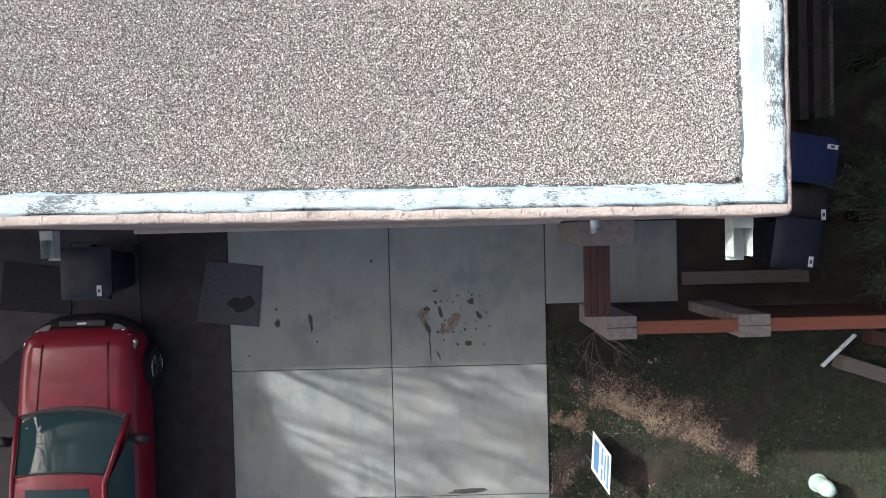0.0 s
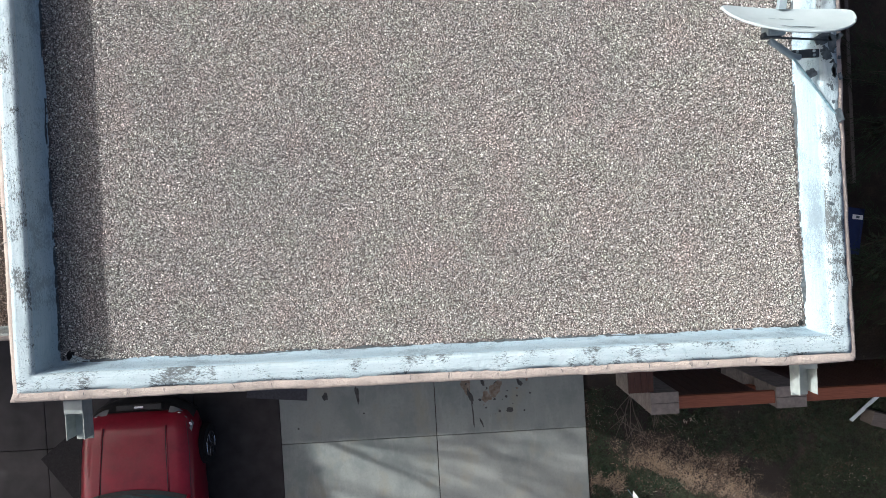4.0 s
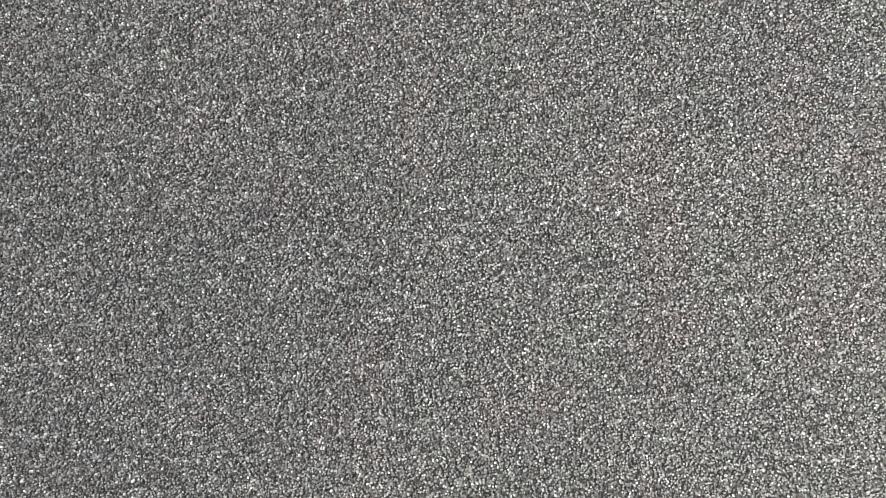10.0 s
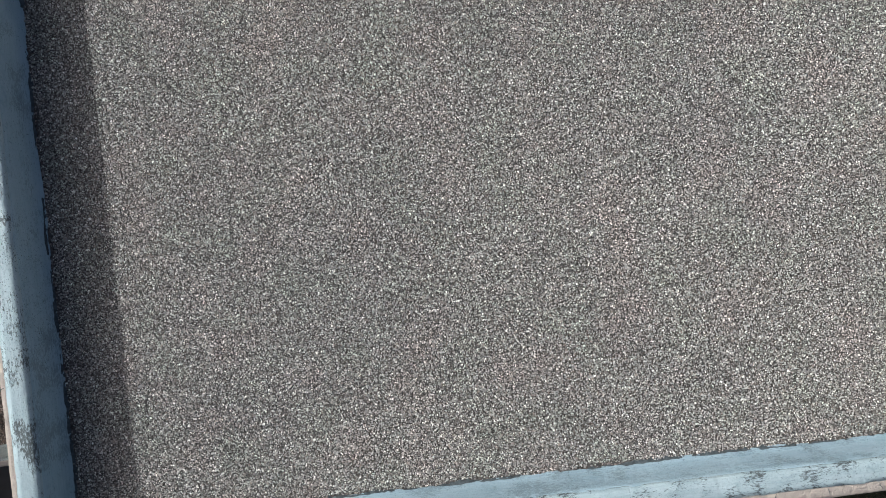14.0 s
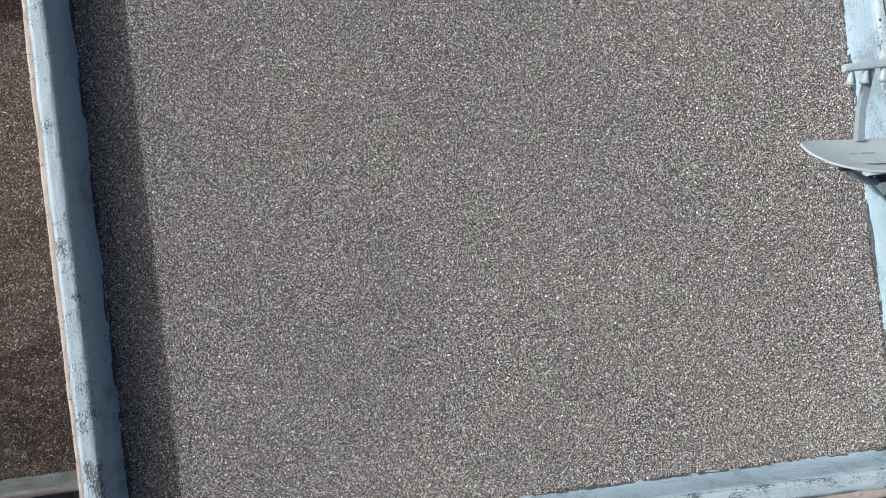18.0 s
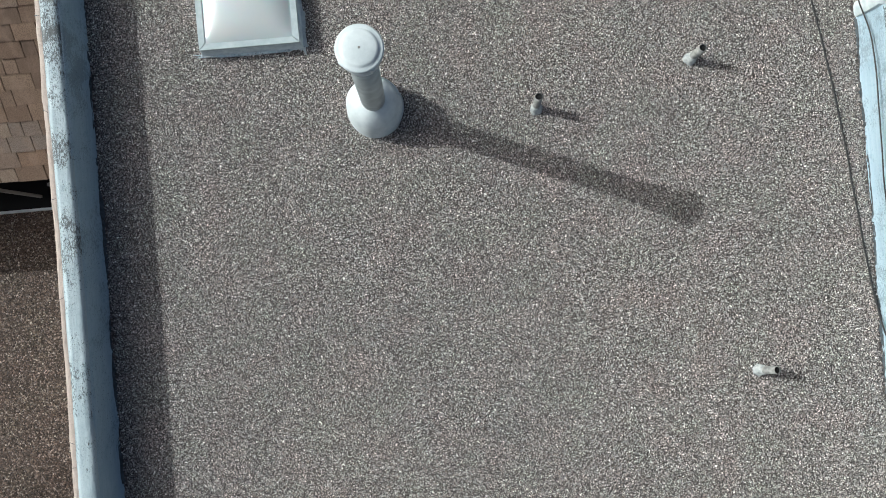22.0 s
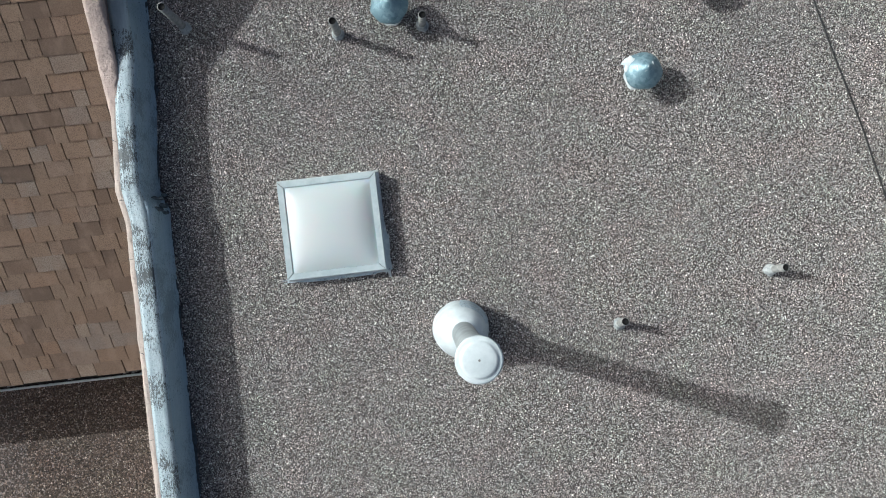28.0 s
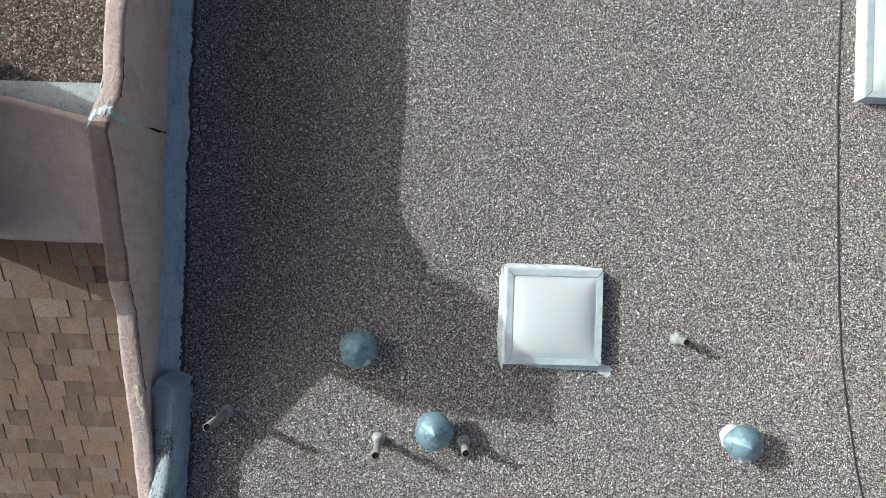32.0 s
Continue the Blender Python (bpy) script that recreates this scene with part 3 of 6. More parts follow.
def smear(y0, y1, u0, u1, seed, lift=0.006):
    """A ragged dab of sealant lying on the lip."""
    rows = []
    for i in range(25):
        f = i / 24
        row = []
        for j in range(17):
            u = u0 + (u1 - u0) * j / 16
            edge = 0.25 * noise.noise((u * 5, seed, 1.0)) + 0.2 * noise.noise((u * 19, seed, 2.0))
            y = y0 + (y1 - y0) * (0.5 + (f - 0.5) * (1 + 1.6 * edge)) + (y1 - y0) * 0.5 * noise.noise((u * 3, seed, 5.0))
            p = lip_point(y, min(max(u, 0.0), 1.0))
            side = 1 - max(abs(2 * f - 1), abs(2 * j / 16 - 1)) ** 4
            p.z += lift * side + 0.008 * side * noise.noise((y * 60, u * 9, seed)) - 0.006 * (1 - side)
            row.append(tuple(p))
        rows.append(row)
    return grid(rows)


part("sealant_smear", smear(10.78, 10.85, 0.86, 1.0, 6.0), SEALANT, party, "ragged white sealant", True)
part("mortar_patch", smear(8.78, 9.0, 0.02, 0.5, 12.0, 0.003), STUCCO_FACE, party, "thin pale mortar patch", True)
rows = []
for k in range(700):
    y = 8.93 + k * 3.6 / 600 if k < 600 else 12.53 + (k - 600) * 4.9 / 99
    u = 0.02 * noise.noise((y * 3.3, 4.0, 0)) + 0.014 * noise.noise((y * 13, 4.0, 0)) + 0.011 * noise.noise((y * 45, 4.0, 0))
    rows.append([(-6.15 + u, y, -0.008), (-6.168 + u, y, 0.012 + 0.01 * noise.noise((y * 30, 2, 6))), (-6.212, y, 0.03 + 0.01 * noise.noise((y * 5, 1, 1))), (-6.26, y, 0.06), (-6.275, y, 0.1), (-6.279, y, 0.14 + 0.03 * noise.noise((y * 2.6, 7, 4)) + 0.008 * noise.noise((y * 31, 7, 4))), (-6.31, y, 0.14)])
rim = []
for r in rows[:600]:
    y = r[0][1]
    w = max(0.001, 0.02 * noise.noise((y * 2.7, 1, 8)) + 0.02 * noise.noise((y * 12, 3, 8)) + 0.016 * noise.noise((y * 41, 3, 8)) - 0.003 + 0.03 * max(0.0, 1 - abs(y - 9.15) / 0.4))
    rim.append([(r[0][0] + 0.004, y, -0.006), (r[0][0] + 0.003, y, 0.004), (r[1][0] - 0.4 * w, y, r[1][2] + 0.003), (r[1][0] - w, y, r[1][2] + 0.001 + 0.2 * w)])
part("tar_edge", grid(rim), TAR, party, "ragged dark tar along the flashing", True)
part("flashing", grid(rows), FLASH, party, "blue grey coated flashing", True)
CRACK = [lip_point(10.64, 0.0) + Vector((0.004, 0.0, -0.02)), Vector((-6.232, 10.655, 0.95)), Vector((-6.246, 10.665, 0.75)), Vector((-6.264, 10.69, 0.5)), Vector((-6.279, 10.7, 0.3)), Vector((-6.29, 10.72, 0.14))]
rows = []
for i in range(81):
    f = i / 80
    wide = 0.034 * (1 - f) ** 0.7 * (1 + 0.5 * noise.noise((f * 14, 2, 7))) + 0.004
    bend = 0.012 * noise.noise((f * 9, 5, 1))
    row = []
    for j in range(7):
        v = j / 3 - 1
        edge = wide * (1 + 0.6 * noise.noise((f * 30, v * 0.5, 8)))
        if f < 0.55:
            q = f / 0.55
            p = lip_point(10.585 + 0.075 * math.sin(q * 2.2) + bend + v * edge, 1 - q) + Vector((0.004 if q > 0.95 else 0, 0, 0.007 * (1 - v * v) - 0.001))
        else:
            q = (f - 0.55) / 0.45 * 3
            k = min(int(q), 2)
            p = CRACK[k].lerp(CRACK[k + 1], q - k) + Vector((0.006 * (1 - v * v) + 0.006, v * edge + bend, 0.3 * v * edge))
        row.append(tuple(p))
    rows.append(row)
part("sealant_stroke", grid(rows), SEALANT, party, "ragged white sealant stroke over the joint", True)
rows = []
for i in range(17):
    f = i / 16
    row = []
    for j in range(5):
        v = j / 2 - 1
        row.append((at_y(LIP_OUT, 10.58) - 0.008 - 0.07 * f + 0.01 * noise.noise((f * 5, v, 3)), 10.575 - 0.07 * f + v * 0.03 * (1 - 0.5 * f) * (1 + 0.6 * noise.noise((f * 11, v, 5))), top_at(10.58) - 0.02 - 0.42 * f + 0.012 * (1 - v * v)))
    rows.append(row)
part("sealant_stroke", grid(rows), SEALANT, party, "ragged white sealant running down the joint", True)
part("crack", tube(CRACK[2:], [0.003, 0.009, 0.011, 0.008], 6), HOLE, party, "dark crack")

COPING = coating_material("weathered metal coping", (0.4, 0.46, 0.46), (0.3, 0.35, 0.35), (0.2, 0.245, 0.25), 0.6)


def slant(x):
    """The stucco shoulder runs back into the coping away from the party wall."""
    return 0.13 * min(max((-6.42 - x) / 0.6, 0.0), 1.0)


cross = thing("cross_wall", (-7.6, 10.3, 0), "brown stucco shoulder closing the shingled roof", "wall", kind="structure")
rows = []
for y, z in ((9.9, 0.2), (9.9, 0.64), (9.915, 0.7), (9.95, 0.725), (10.1, 0.735), (10.4, 0.77), (10.58, 0.8), (10.62, 0.84), (10.66, 0.85), (10.68, 0.82)):
    rows.append([(x, y + 0.012 * noise.noise((x * 3, 2, 0)) - 0.02 * (x + 6.4) + (slant(x) if y > 10.5 else 0.0), z + 0.008 * noise.noise((x * 4, y * 4, 5))) for x in np.linspace(-9.6, -6.4, 50)])
part("stucco_face", grid(rows), STUCCO_BROWN, cross, "", True)
part("metal_coping", grid([[(x, y + (slant(x) if y < 10.75 else 0.5 * slant(x) if y < 10.85 else 0.0), z + 0.004 * noise.noise((x * 5, y * 9, 1))) for x in np.linspace(-9.6, -6.38, 40)] for y, z in ((10.66, 0.84), (10.7, 0.85), (10.78, 0.83), (10.9, 0.815), (10.92, 0.78))]), COPING, cross, "pale grey metal coping", True)
part("chimney_stack", (lambda r: ([(x, y, z) for z, y0, y1, x0, x1 in r for x, y in ((x0, y0), (x1, y0), (x1, y1), (x0, y1))], [(i * 4 + k, i * 4 + (k + 1) % 4, i * 4 + 4 + (k + 1) % 4, i * 4 + 4 + k) for i in range(len(r) - 1) for k in range(4)] + [(16, 17, 18, 19)]))(((0.4, 10.52, 10.95, -8.0, -7.55), (1.95, 10.5, 10.97, -8.0, -7.55), (2.1, 10.24, 11.1, -8.05, -7.5), (2.5, 10.24, 11.1, -8.05, -7.5), (3.04, 10.46, 10.84, -7.95, -7.65))), STUCCO_BROWN, cross, "tall stucco stack")
# Two unseen blocks added to throw shade on the coping and stucco shoulder.
part("chimney_shoulder", box(-8.0, -7.56, 10.975, 11.24, 0.4, 1.85, 0.02), STUCCO_BROWN, cross)
part("buttress", box(-7.56, -7.13, 9.96, 10.62, 0.5, 1.66, 0.03), STUCCO_BROWN, cross)
high_roof = part("high_roof", slab([(-12, 10.88), (-6.36, 10.88), (-6.36, 17.5), (-12, 17.5)], 0.4, 0.8), GRAVEL_LOW, kind="structure")
tagged(high_roof, "higher flat roof of coarse brown gravel", "roof")

# ---- the neighbour's low roof, wall and shingled roof ----
NB = -2.3
low_roof = part("low_roof", slab([(-12.2, 0.55), (-6.36, 0.55), (-6.36, 6.05), (-12.2, 6.05)], NB - 0.3, NB), GRAVEL_LOW, kind="structure")
tagged(low_roof, "lower flat roof of dark brown gravel", "roof")
low_parapet = thing("low_parapet", (-9, 0.5, NB), "weathered white parapet of the lower roof", "parapet", kind="structure")
part("coating", outline_band([(-12.2, 0.585), (-6.35, 0.585)], [(-0.03, NB - 0.01), (0.0, NB + 0.1), (0.008, NB + 0.36), (0.02, NB + 0.398), (0.045, NB + 0.4)], 0.06), COPING, low_parapet, "", True)
part("stucco_rim", outline_band([(-12.2, 0.585), (-6.35, 0.585)], [(0.038, NB + 0.404), (0.07, NB + 0.402), (0.094, NB + 0.37), (0.1, NB - 0.3)], 0.1, 0.006, 3.0, 0.006), STUCCO, low_parapet, "", True)
nb_walls = thing("neighbour_walls", (-9, 3, GROUND), "stucco walls of the attached house", "house", kind="structure")
part("wall_front", box(-12.2, -6.345, 0.49, 0.62, GROUND, NB - 0.01), STUCCO, nb_walls)
part("wall_left", box(-12.4, -12.2, 0.4, 17.5, GROUND, NB - 0.01), STUCCO, nb_walls)
part("wall_under_eave", box(-12.2, -6.36, 5.962, 6.3, NB - 0.3, -2.052), STUCCO_BROWN, nb_walls)

SLOPE = 0.435
ang = math.atan(SLOPE)


def shingle_z(y):
    return -1.02 + SLOPE * (y - 6.1)


shingled = thing("shingled_roof", (-8, 8, 0), "pitched roof of brown asphalt shingles", "roof", kind="structure")
part("deck", grid([[(-12.2, y, shingle_z(y) - 0.03), (-6.42, y, shingle_z(y) - 0.03)] for y in (6.13, 9.95)]), STUCCO_BROWN, shingled)
part("fascia", box(-12.2, -6.47, 6.13, 6.16, -1.22, -1.05, 0.005), plain("brown fascia paint", (0.2, 0.13, 0.09), (0.15, 0.1, 0.07)), shingled, "brown fascia board")
part("drip_edge", box(-12.2, -6.47, 6.1, 6.16, -1.05, -1.041), plain("brown metal edge", (0.22, 0.15, 0.11), (0.18, 0.12, 0.09)), shingled)

clerestory = thing("window_1", (-8, 6.0, -1.6), "dark strip window with pale sill under the eave", "window", kind="structure")
part("pane", box(-12, -6.47, 6.26, 6.275, -2.02, -1.2), PANE_VOID, clerestory, "dark glass")
for x in (-6.56, -7.02, -7.1, -7.6, -8.15, -8.7):
    part("mullion", box(x - 0.014, x + 0.014, 6.06, 6.09, -2.0, -1.2, 0.004), plain("grey window frame", (0.2, 0.2, 0.2), (0.15, 0.15, 0.15)), clerestory)
# Black floor paints the dark of the void behind the sill.
part("recess_floor", box(-12, -6.47, 5.96, 6.26, -2.05, -2.0), PANE_VOID, clerestory, "black floor painting the shade of the void")
part("sill", box(-12, -6.47, 5.935, 5.958, -2.06, -1.985, 0.004), METAL, clerestory, "pale metal sill")


# ---- things on the roof ----
def skylight(x0, x1, y0, y1, label):
    o = thing("skylight", ((x0 + x1) / 2, (y0 + y1) / 2, 0), label, "skylight", "roof skylights")
    c = lambda d, z: [(x0 - d, y0 - d, z), (x1 + d, y0 - d, z), (x1 + d, y1 + d, z), (x0 - d, y1 + d, z)]
    ring = c(0.022, -0.002) + c(0.004, 0.03) + c(0.0, 0.09)
    part("curb", (ring, [(a + k, a + (k + 1) % 4, a + 4 + (k + 1) % 4, a + 4 + k) for a in (0, 4) for k in range(4)]), SEALANT, o, "sealed curb flashing")
    w = 0.045
    for name, pts in (("frame_rail", [(x0, y0), (x1, y0), (x1 - w, y0 + w), (x0 + w, y0 + w)]), ("frame_rail", [(x1, y0), (x1, y1), (x1 - w, y1 - w), (x1 - w, y0 + w)]),
                      ("frame_rail", [(x1, y1), (x0, y1), (x0 + w, y1 - w), (x1 - w, y1 - w)]), ("frame_rail", [(x0, y1), (x0, y0), (x0 + w, y0 + w), (x0 + w, y1 - w)])):
        cx, cy = sum(p[0] for p in pts) / 4, sum(p[1] for p in pts) / 4
        part(name, slab([(cx + (x - cx) * 0.996, cy + (y - cy) * 0.985) for x, y in pts], 0.075, 0.115), ALU, o, "mitred aluminium rail")
    rows = []
    n = 22
    for i in range(n + 1):
        row = []
        for k in range(n + 1):
            u, v = 2 * i / n - 1, 2 * k / n - 1
            h = 0.72 * ((1 - abs(u) ** 2.2) * (1 - abs(v) ** 2.2)) ** 0.9 + 0.28 * (1 - max(abs(u), abs(v)) ** 5)
            row.append((x0 + w + (x1 - x0 - 2 * w) * i / n, y0 + w + (y1 - y0 - 2 * w) * k / n, 0.106 + 0.062 * h))
        rows.append(row)
    part("dome", grid(rows), DOME, o, "milky white acrylic dome", True)
    return o


sky_b = skylight(-3.79, -3.09, 9.12, 9.81, "square white domed skylight near the shingled roof")


def daub(x, y, rx, ry, turn, seed, z=0.012):
    pts = []
    for k in range(30):
        t = 2 * math.pi * k / 30
        q = 1 + 0.35 * noise.noise((math.cos(t) * 2 + seed, math.sin(t) * 2, seed)) + 0.2 * noise.noise((math.cos(t) * 7 + seed, math.sin(t) * 7, seed))
        u, v = rx * q * abs(math.cos(t)) ** 0.6 * math.copysign(1, math.cos(t)), ry * q * abs(math.sin(t)) ** 0.6 * math.copysign(1, math.sin(t))
        pts.append((x + u * math.cos(turn) - v * math.sin(turn), y + u * math.sin(turn) + v * math.cos(turn)))
    return slab(pts, -0.004, z)


part("sealant_daub", daub(-3.815, 9.46, 0.026, 0.35, 0.0, 1.0), SEALANT, sky_b, "smeared white sealant")
part("sealant_daub", daub(-3.04, 9.075, 0.055, 0.04, -0.5, 4.0), SEALANT, sky_b, "smeared white sealant")
part("sealant_daub", daub(-3.3, 9.1, 0.3, 0.03, -0.03, 7.0, 0.01), FLASH, sky_b, "smeared sealant")
part("sealant_daub", daub(-3.45, 9.82, 0.32, 0.03, 0.0, 9.0, 0.01), SEALANT, sky_b, "smeared sealant")
skylight(-1.185, -0.4, 11.15, 11.95, "square white domed skylight beside the black cable")

sky_a = skylight(-5.26, -4.54, 6.74, 7.46, "square white domed skylight on the gravel roof")
part("sealant_daub", daub(-4.53, 6.9, 0.03, 0.2, 0.0, 2.0), SEALANT, sky_a, "smeared sealant")
part("sealant_daub", daub(-4.9, 6.73, 0.36, 0.022, 0.0, 5.0), FLASH, sky_a, "smeared sealant")

flue = thing("flue_vent", (-4.045, 6.205, 0), "tall white capped flue vent on a sealed cone", "vent")
LEAN = Matrix(((1, 0, 0.022), (0, 1, -0.007), (0, 0, 1)))
FOOT = (-4.045, 6.235, 0)
part("base_cone", lathe([(0.212, -0.005), (0.206, 0.03), (0.202, 0.1), (0.196, 0.18), (0.172, 0.255), (0.135, 0.31), (0.1, 0.34), (0.08, 0.35)], FOOT, 48, 0.04), METAL, flue, "white sealed flashing cone", True)
part("sealant_patch", grid([[(FOOT[0] + r * math.cos(t), FOOT[1] + r * math.sin(t), z) for t in np.linspace(0.2, 1.5 + 0.12 * noise.noise((z * 20, 1, 1)), 14)] for r, z in ((0.215, 0.004), (0.21, 0.05), (0.206, 0.1), (0.2, 0.175), (0.178, 0.25))]), FLASH, flue, "thin blue grey sealant patch", True)
part("pipe", lathe([(0.085, 0.2), (0.085, 1.42)], FOOT, 28, 0.0, LEAN), PIPE_GREY, flue, "grey flue pipe", True)
part("collar", lathe([(0.088, 1.36), (0.1, 1.37), (0.103, 1.4), (0.103, 1.43), (0.09, 1.44)], FOOT, 28, 0.0, LEAN), METAL, flue, "white collar", True)
for k in range(4):
    t = k * math.pi / 2 + 0.5
    part("strut", tube([LEAN @ Vector((r * math.cos(t), r * math.sin(t), z)) + Vector(FOOT) for r, z in ((0.1, 1.4), (0.112, 1.47), (0.124, 1.548))], 0.011, 6), METAL, flue)
part("cap", lathe([(0.0, 1.535), (0.12, 1.535), (0.128, 1.54), (0.129, 1.56), (0.12, 1.568), (0.106, 1.563), (0.1, 1.572), (0.085, 1.577), (0.05, 1.58), (0.0, 1.582)], FOOT, 44, 0.0, LEAN), METAL, flue, "round white rain cap", True)
part("cap_rivet", lathe([(0.007, 1.578), (0.006, 1.587), (0.0, 1.588)], FOOT, 10, 0.0, LEAN), PVC, flue)


def dome_vent(x, y, label, top=0.25, r=0.138, seed=0.0, patch=None):
    o = thing("dome_vent", (x, y, 0), label, "vent", "dome vents")
    part("base_cone", lathe([(0.1, -0.004), (0.09, 0.015), (0.07, 0.04), (0.064, 0.08)], (x, y, 0), 24, 0.12), SEALANT, o, "sealed base", True)
    part("pipe", lathe([(0.062, 0.05), (0.062, top - 0.07)], (x, y, 0), 20), GALV, o, "", True)
    part("cap", lathe([(0.0, top - 0.075), (r * 0.95, top - 0.078), (r, top - 0.07), (r * 0.985, top - 0.055), (r * 0.72, top - 0.022), (r * 0.4, top + 0.012), (0.012, top + 0.05), (0.0, top + 0.052)], (x, y, 0), 26, 0.14), GALV, o, "dented conical galvanised cap", True)
    part("seam", box(-0.004, r * 0.93, -0.005, 0.005, -0.004, 0.004, 0, Matrix.Translation((x, y, top + 0.05)) @ Euler((0, 0.68, 2.1 + seed)).to_matrix().to_4x4()), ALU, o)
    if patch:
        part("sealant_patch", lathe([(0.046, 0.0), (0.034, 0.011), (0.0, 0.013)], (x + patch[0], y + patch[1], top - 0.042), 22, 0.7, Euler(patch[2:]).to_matrix()), SEALANT, o, "white sealant dab", True)
    return o


dome_vent(-4.852, 9.203, "galvanised conical cap vent standing in shadow", seed=0.4, patch=(0.05, -0.085, 0.4, 0.2, 0))
dome_vent(-4.293, 8.635, "galvanised conical cap vent between two pipes", seed=0.0)
dome_vent(-2.062, 8.6, "galvanised cap vent patched with white sealant", 0.26, seed=2.2, patch=(-0.01, -0.095, 0.4, 0.0, 0))
dome_vent(-2.515, 7.955, "galvanised cap vent with a white sealant streak", 0.24, seed=1.0, patch=(-0.105, 0.06, 0.0, -0.35, 0))
part("sealant_patch", box(-0.062, 0.062, -0.022, 0.022, -0.006, 0.004, 0.004, Matrix.Translation((-2.52, 7.97, 0.244)) @ Euler((0.06, 0, 0.12)).to_matrix().to_4x4()), SEALANT, bpy.data.objects["dome_vent.003"], "broad white sealant streak")


def vent_pipe(x, y, tip, label, r=0.029):
    o = thing("vent_pipe", (x, y, 0), label, "pipe", "vent pipes")
    a, b = Vector((x, y, 0)), Vector(tip)
    way = (b - a).normalized()
    part("boot", lathe([(0.05, -0.004), (0.044, 0.012), (0.036, 0.04), (0.032, 0.07)], (x, y, 0), 18, 0.22, Vector((0, 0, 1)).rotation_difference(way).to_matrix()), BOOT, o, "lumpy sealant boot", True)
    vs, fs = tube([a, a.lerp(b, 0.5), b], r, 18, False)
    inner, more = tube([b - way * 0.14, b], r * 0.87, 18, False)
    n = len(vs)
    vs += inner
    fs += [tuple(i + n for i in f) for f in more]
    fs += [(n - 18 + k, n - 18 + (k + 1) % 18, n + 18 + (k + 1) % 18, n + 18 + k) for k in range(18)]
    part("pipe", (vs, fs), PVC, o, "open plastic pipe", True)
    # Black disc paints the dark inside of the open pipe.
    part("mouth", tube([b - way * 0.014, b - way * 0.015], r * 0.93, 18), HOLE, o, "black disc for the dark pipe inside")
    return o


vent_pipe(-1.395, 4.055, (-1.35, 4.08, 0.2), "leaning white vent pipe")
vent_pipe(-2.868, 6.135, (-2.878, 6.172, 0.24), "short upright vent pipe")
vent_pipe(-1.69, 6.4, (-1.675, 6.42, 0.22), "leaning white vent pipe by the cable")
vent_pipe(-4.7, 8.52, (-4.695, 8.5, 0.37), "grey vent pipe beside the cap vent")
vent_pipe(-4.068, 8.515, (-4.066, 8.505, 0.28), "grey vent pipe in the cap vent's shadow")
vent_pipe(-2.505, 9.32, (-2.5, 9.32, 0.22), "white vent pipe beside the skylight")
vent_pipe(-5.825, 8.695, (-5.825, 8.69, 0.47), "grey vent pipe beside the parapet")


def cable(points, r, label):
    pts = [Vector(p) for p in points]
    line = []
    for i in range(len(pts) - 1):
        a, b, c, d = pts[max(i - 1, 0)], pts[i], pts[i + 1], pts[min(i + 2, len(pts) - 1)]
        for k in range(10):
            t = k / 10
            p = 0.5 * (2 * b + (c - a) * t + (2 * a - 5 * b + 4 * c - d) * t * t + (3 * b - a - 3 * c + d) * t ** 3)
            line.append(p + Vector((0.006 * noise.noise((p.y * 4, 1, 2)), 0, 0)))
    line.append(pts[-1])
    ob = part("cable", tube(line, r, 8), BLACK, None, label, True)
    return tagged(ob, category="cable")


cable([(-1.31, 13.2, 0.008), (-1.326, 11.9, 0.008), (-1.33, 11.05, 0.008), (-1.278, 9.52, 0.008), (-1.196, 8.8, 0.008), (-1.073, 8.18, 0.008), (-0.855, 7.31, 0.008), (-0.715, 6.58, 0.008),
       (-0.6, 5.72, 0.008), (-0.535, 4.99, 0.01), (-0.475, 4.4, 0.03), (-0.44, 4.0, 0.14), (-0.4, 3.6, 0.27), (-0.36, 3.2, 0.315)], 0.0065, "black cable lying across the gravel roof")
cable([(-0.4, 7.1, 0.01), (-0.43, 6.75, 0.06), (-0.44, 6.3, 0.2), (-0.452, 5.3, 0.2), (-0.44, 4.5, 0.19), (-0.4, 4.0, 0.29), (-0.37, 3.6, 0.315), (-0.36, 3.2, 0.315)], 0.005, "thin black cable running along the parapet")

# ---- the satellite dish ----
dish = thing("satellite_dish", (-0.62, 2.45, 0.2), "pale grey satellite dish bolted to the parapet", "satellite dish")
DC = Vector((-0.813, 2.71, 0.6))
tilt = Euler((radians(-50), 0, radians(-5))).to_matrix()


def dish_point(u, v, back=0.0):
    """The reflector is cut flat along its lower side."""
    if v < 0:
        v *= 0.32
    d = 0.05 * (u * u + v * v) - 0.05
    return DC + tilt @ Vector((0.438 * u, -0.34 * v, d - back))


def dish_sheet(back):
    rows = []
    for i in range(17):
        r = i / 16
        rows.append([dish_point(r * math.cos(t), r * math.sin(t), back) for t in [2 * math.pi * k / 48 for k in range(49)]])
    return rows


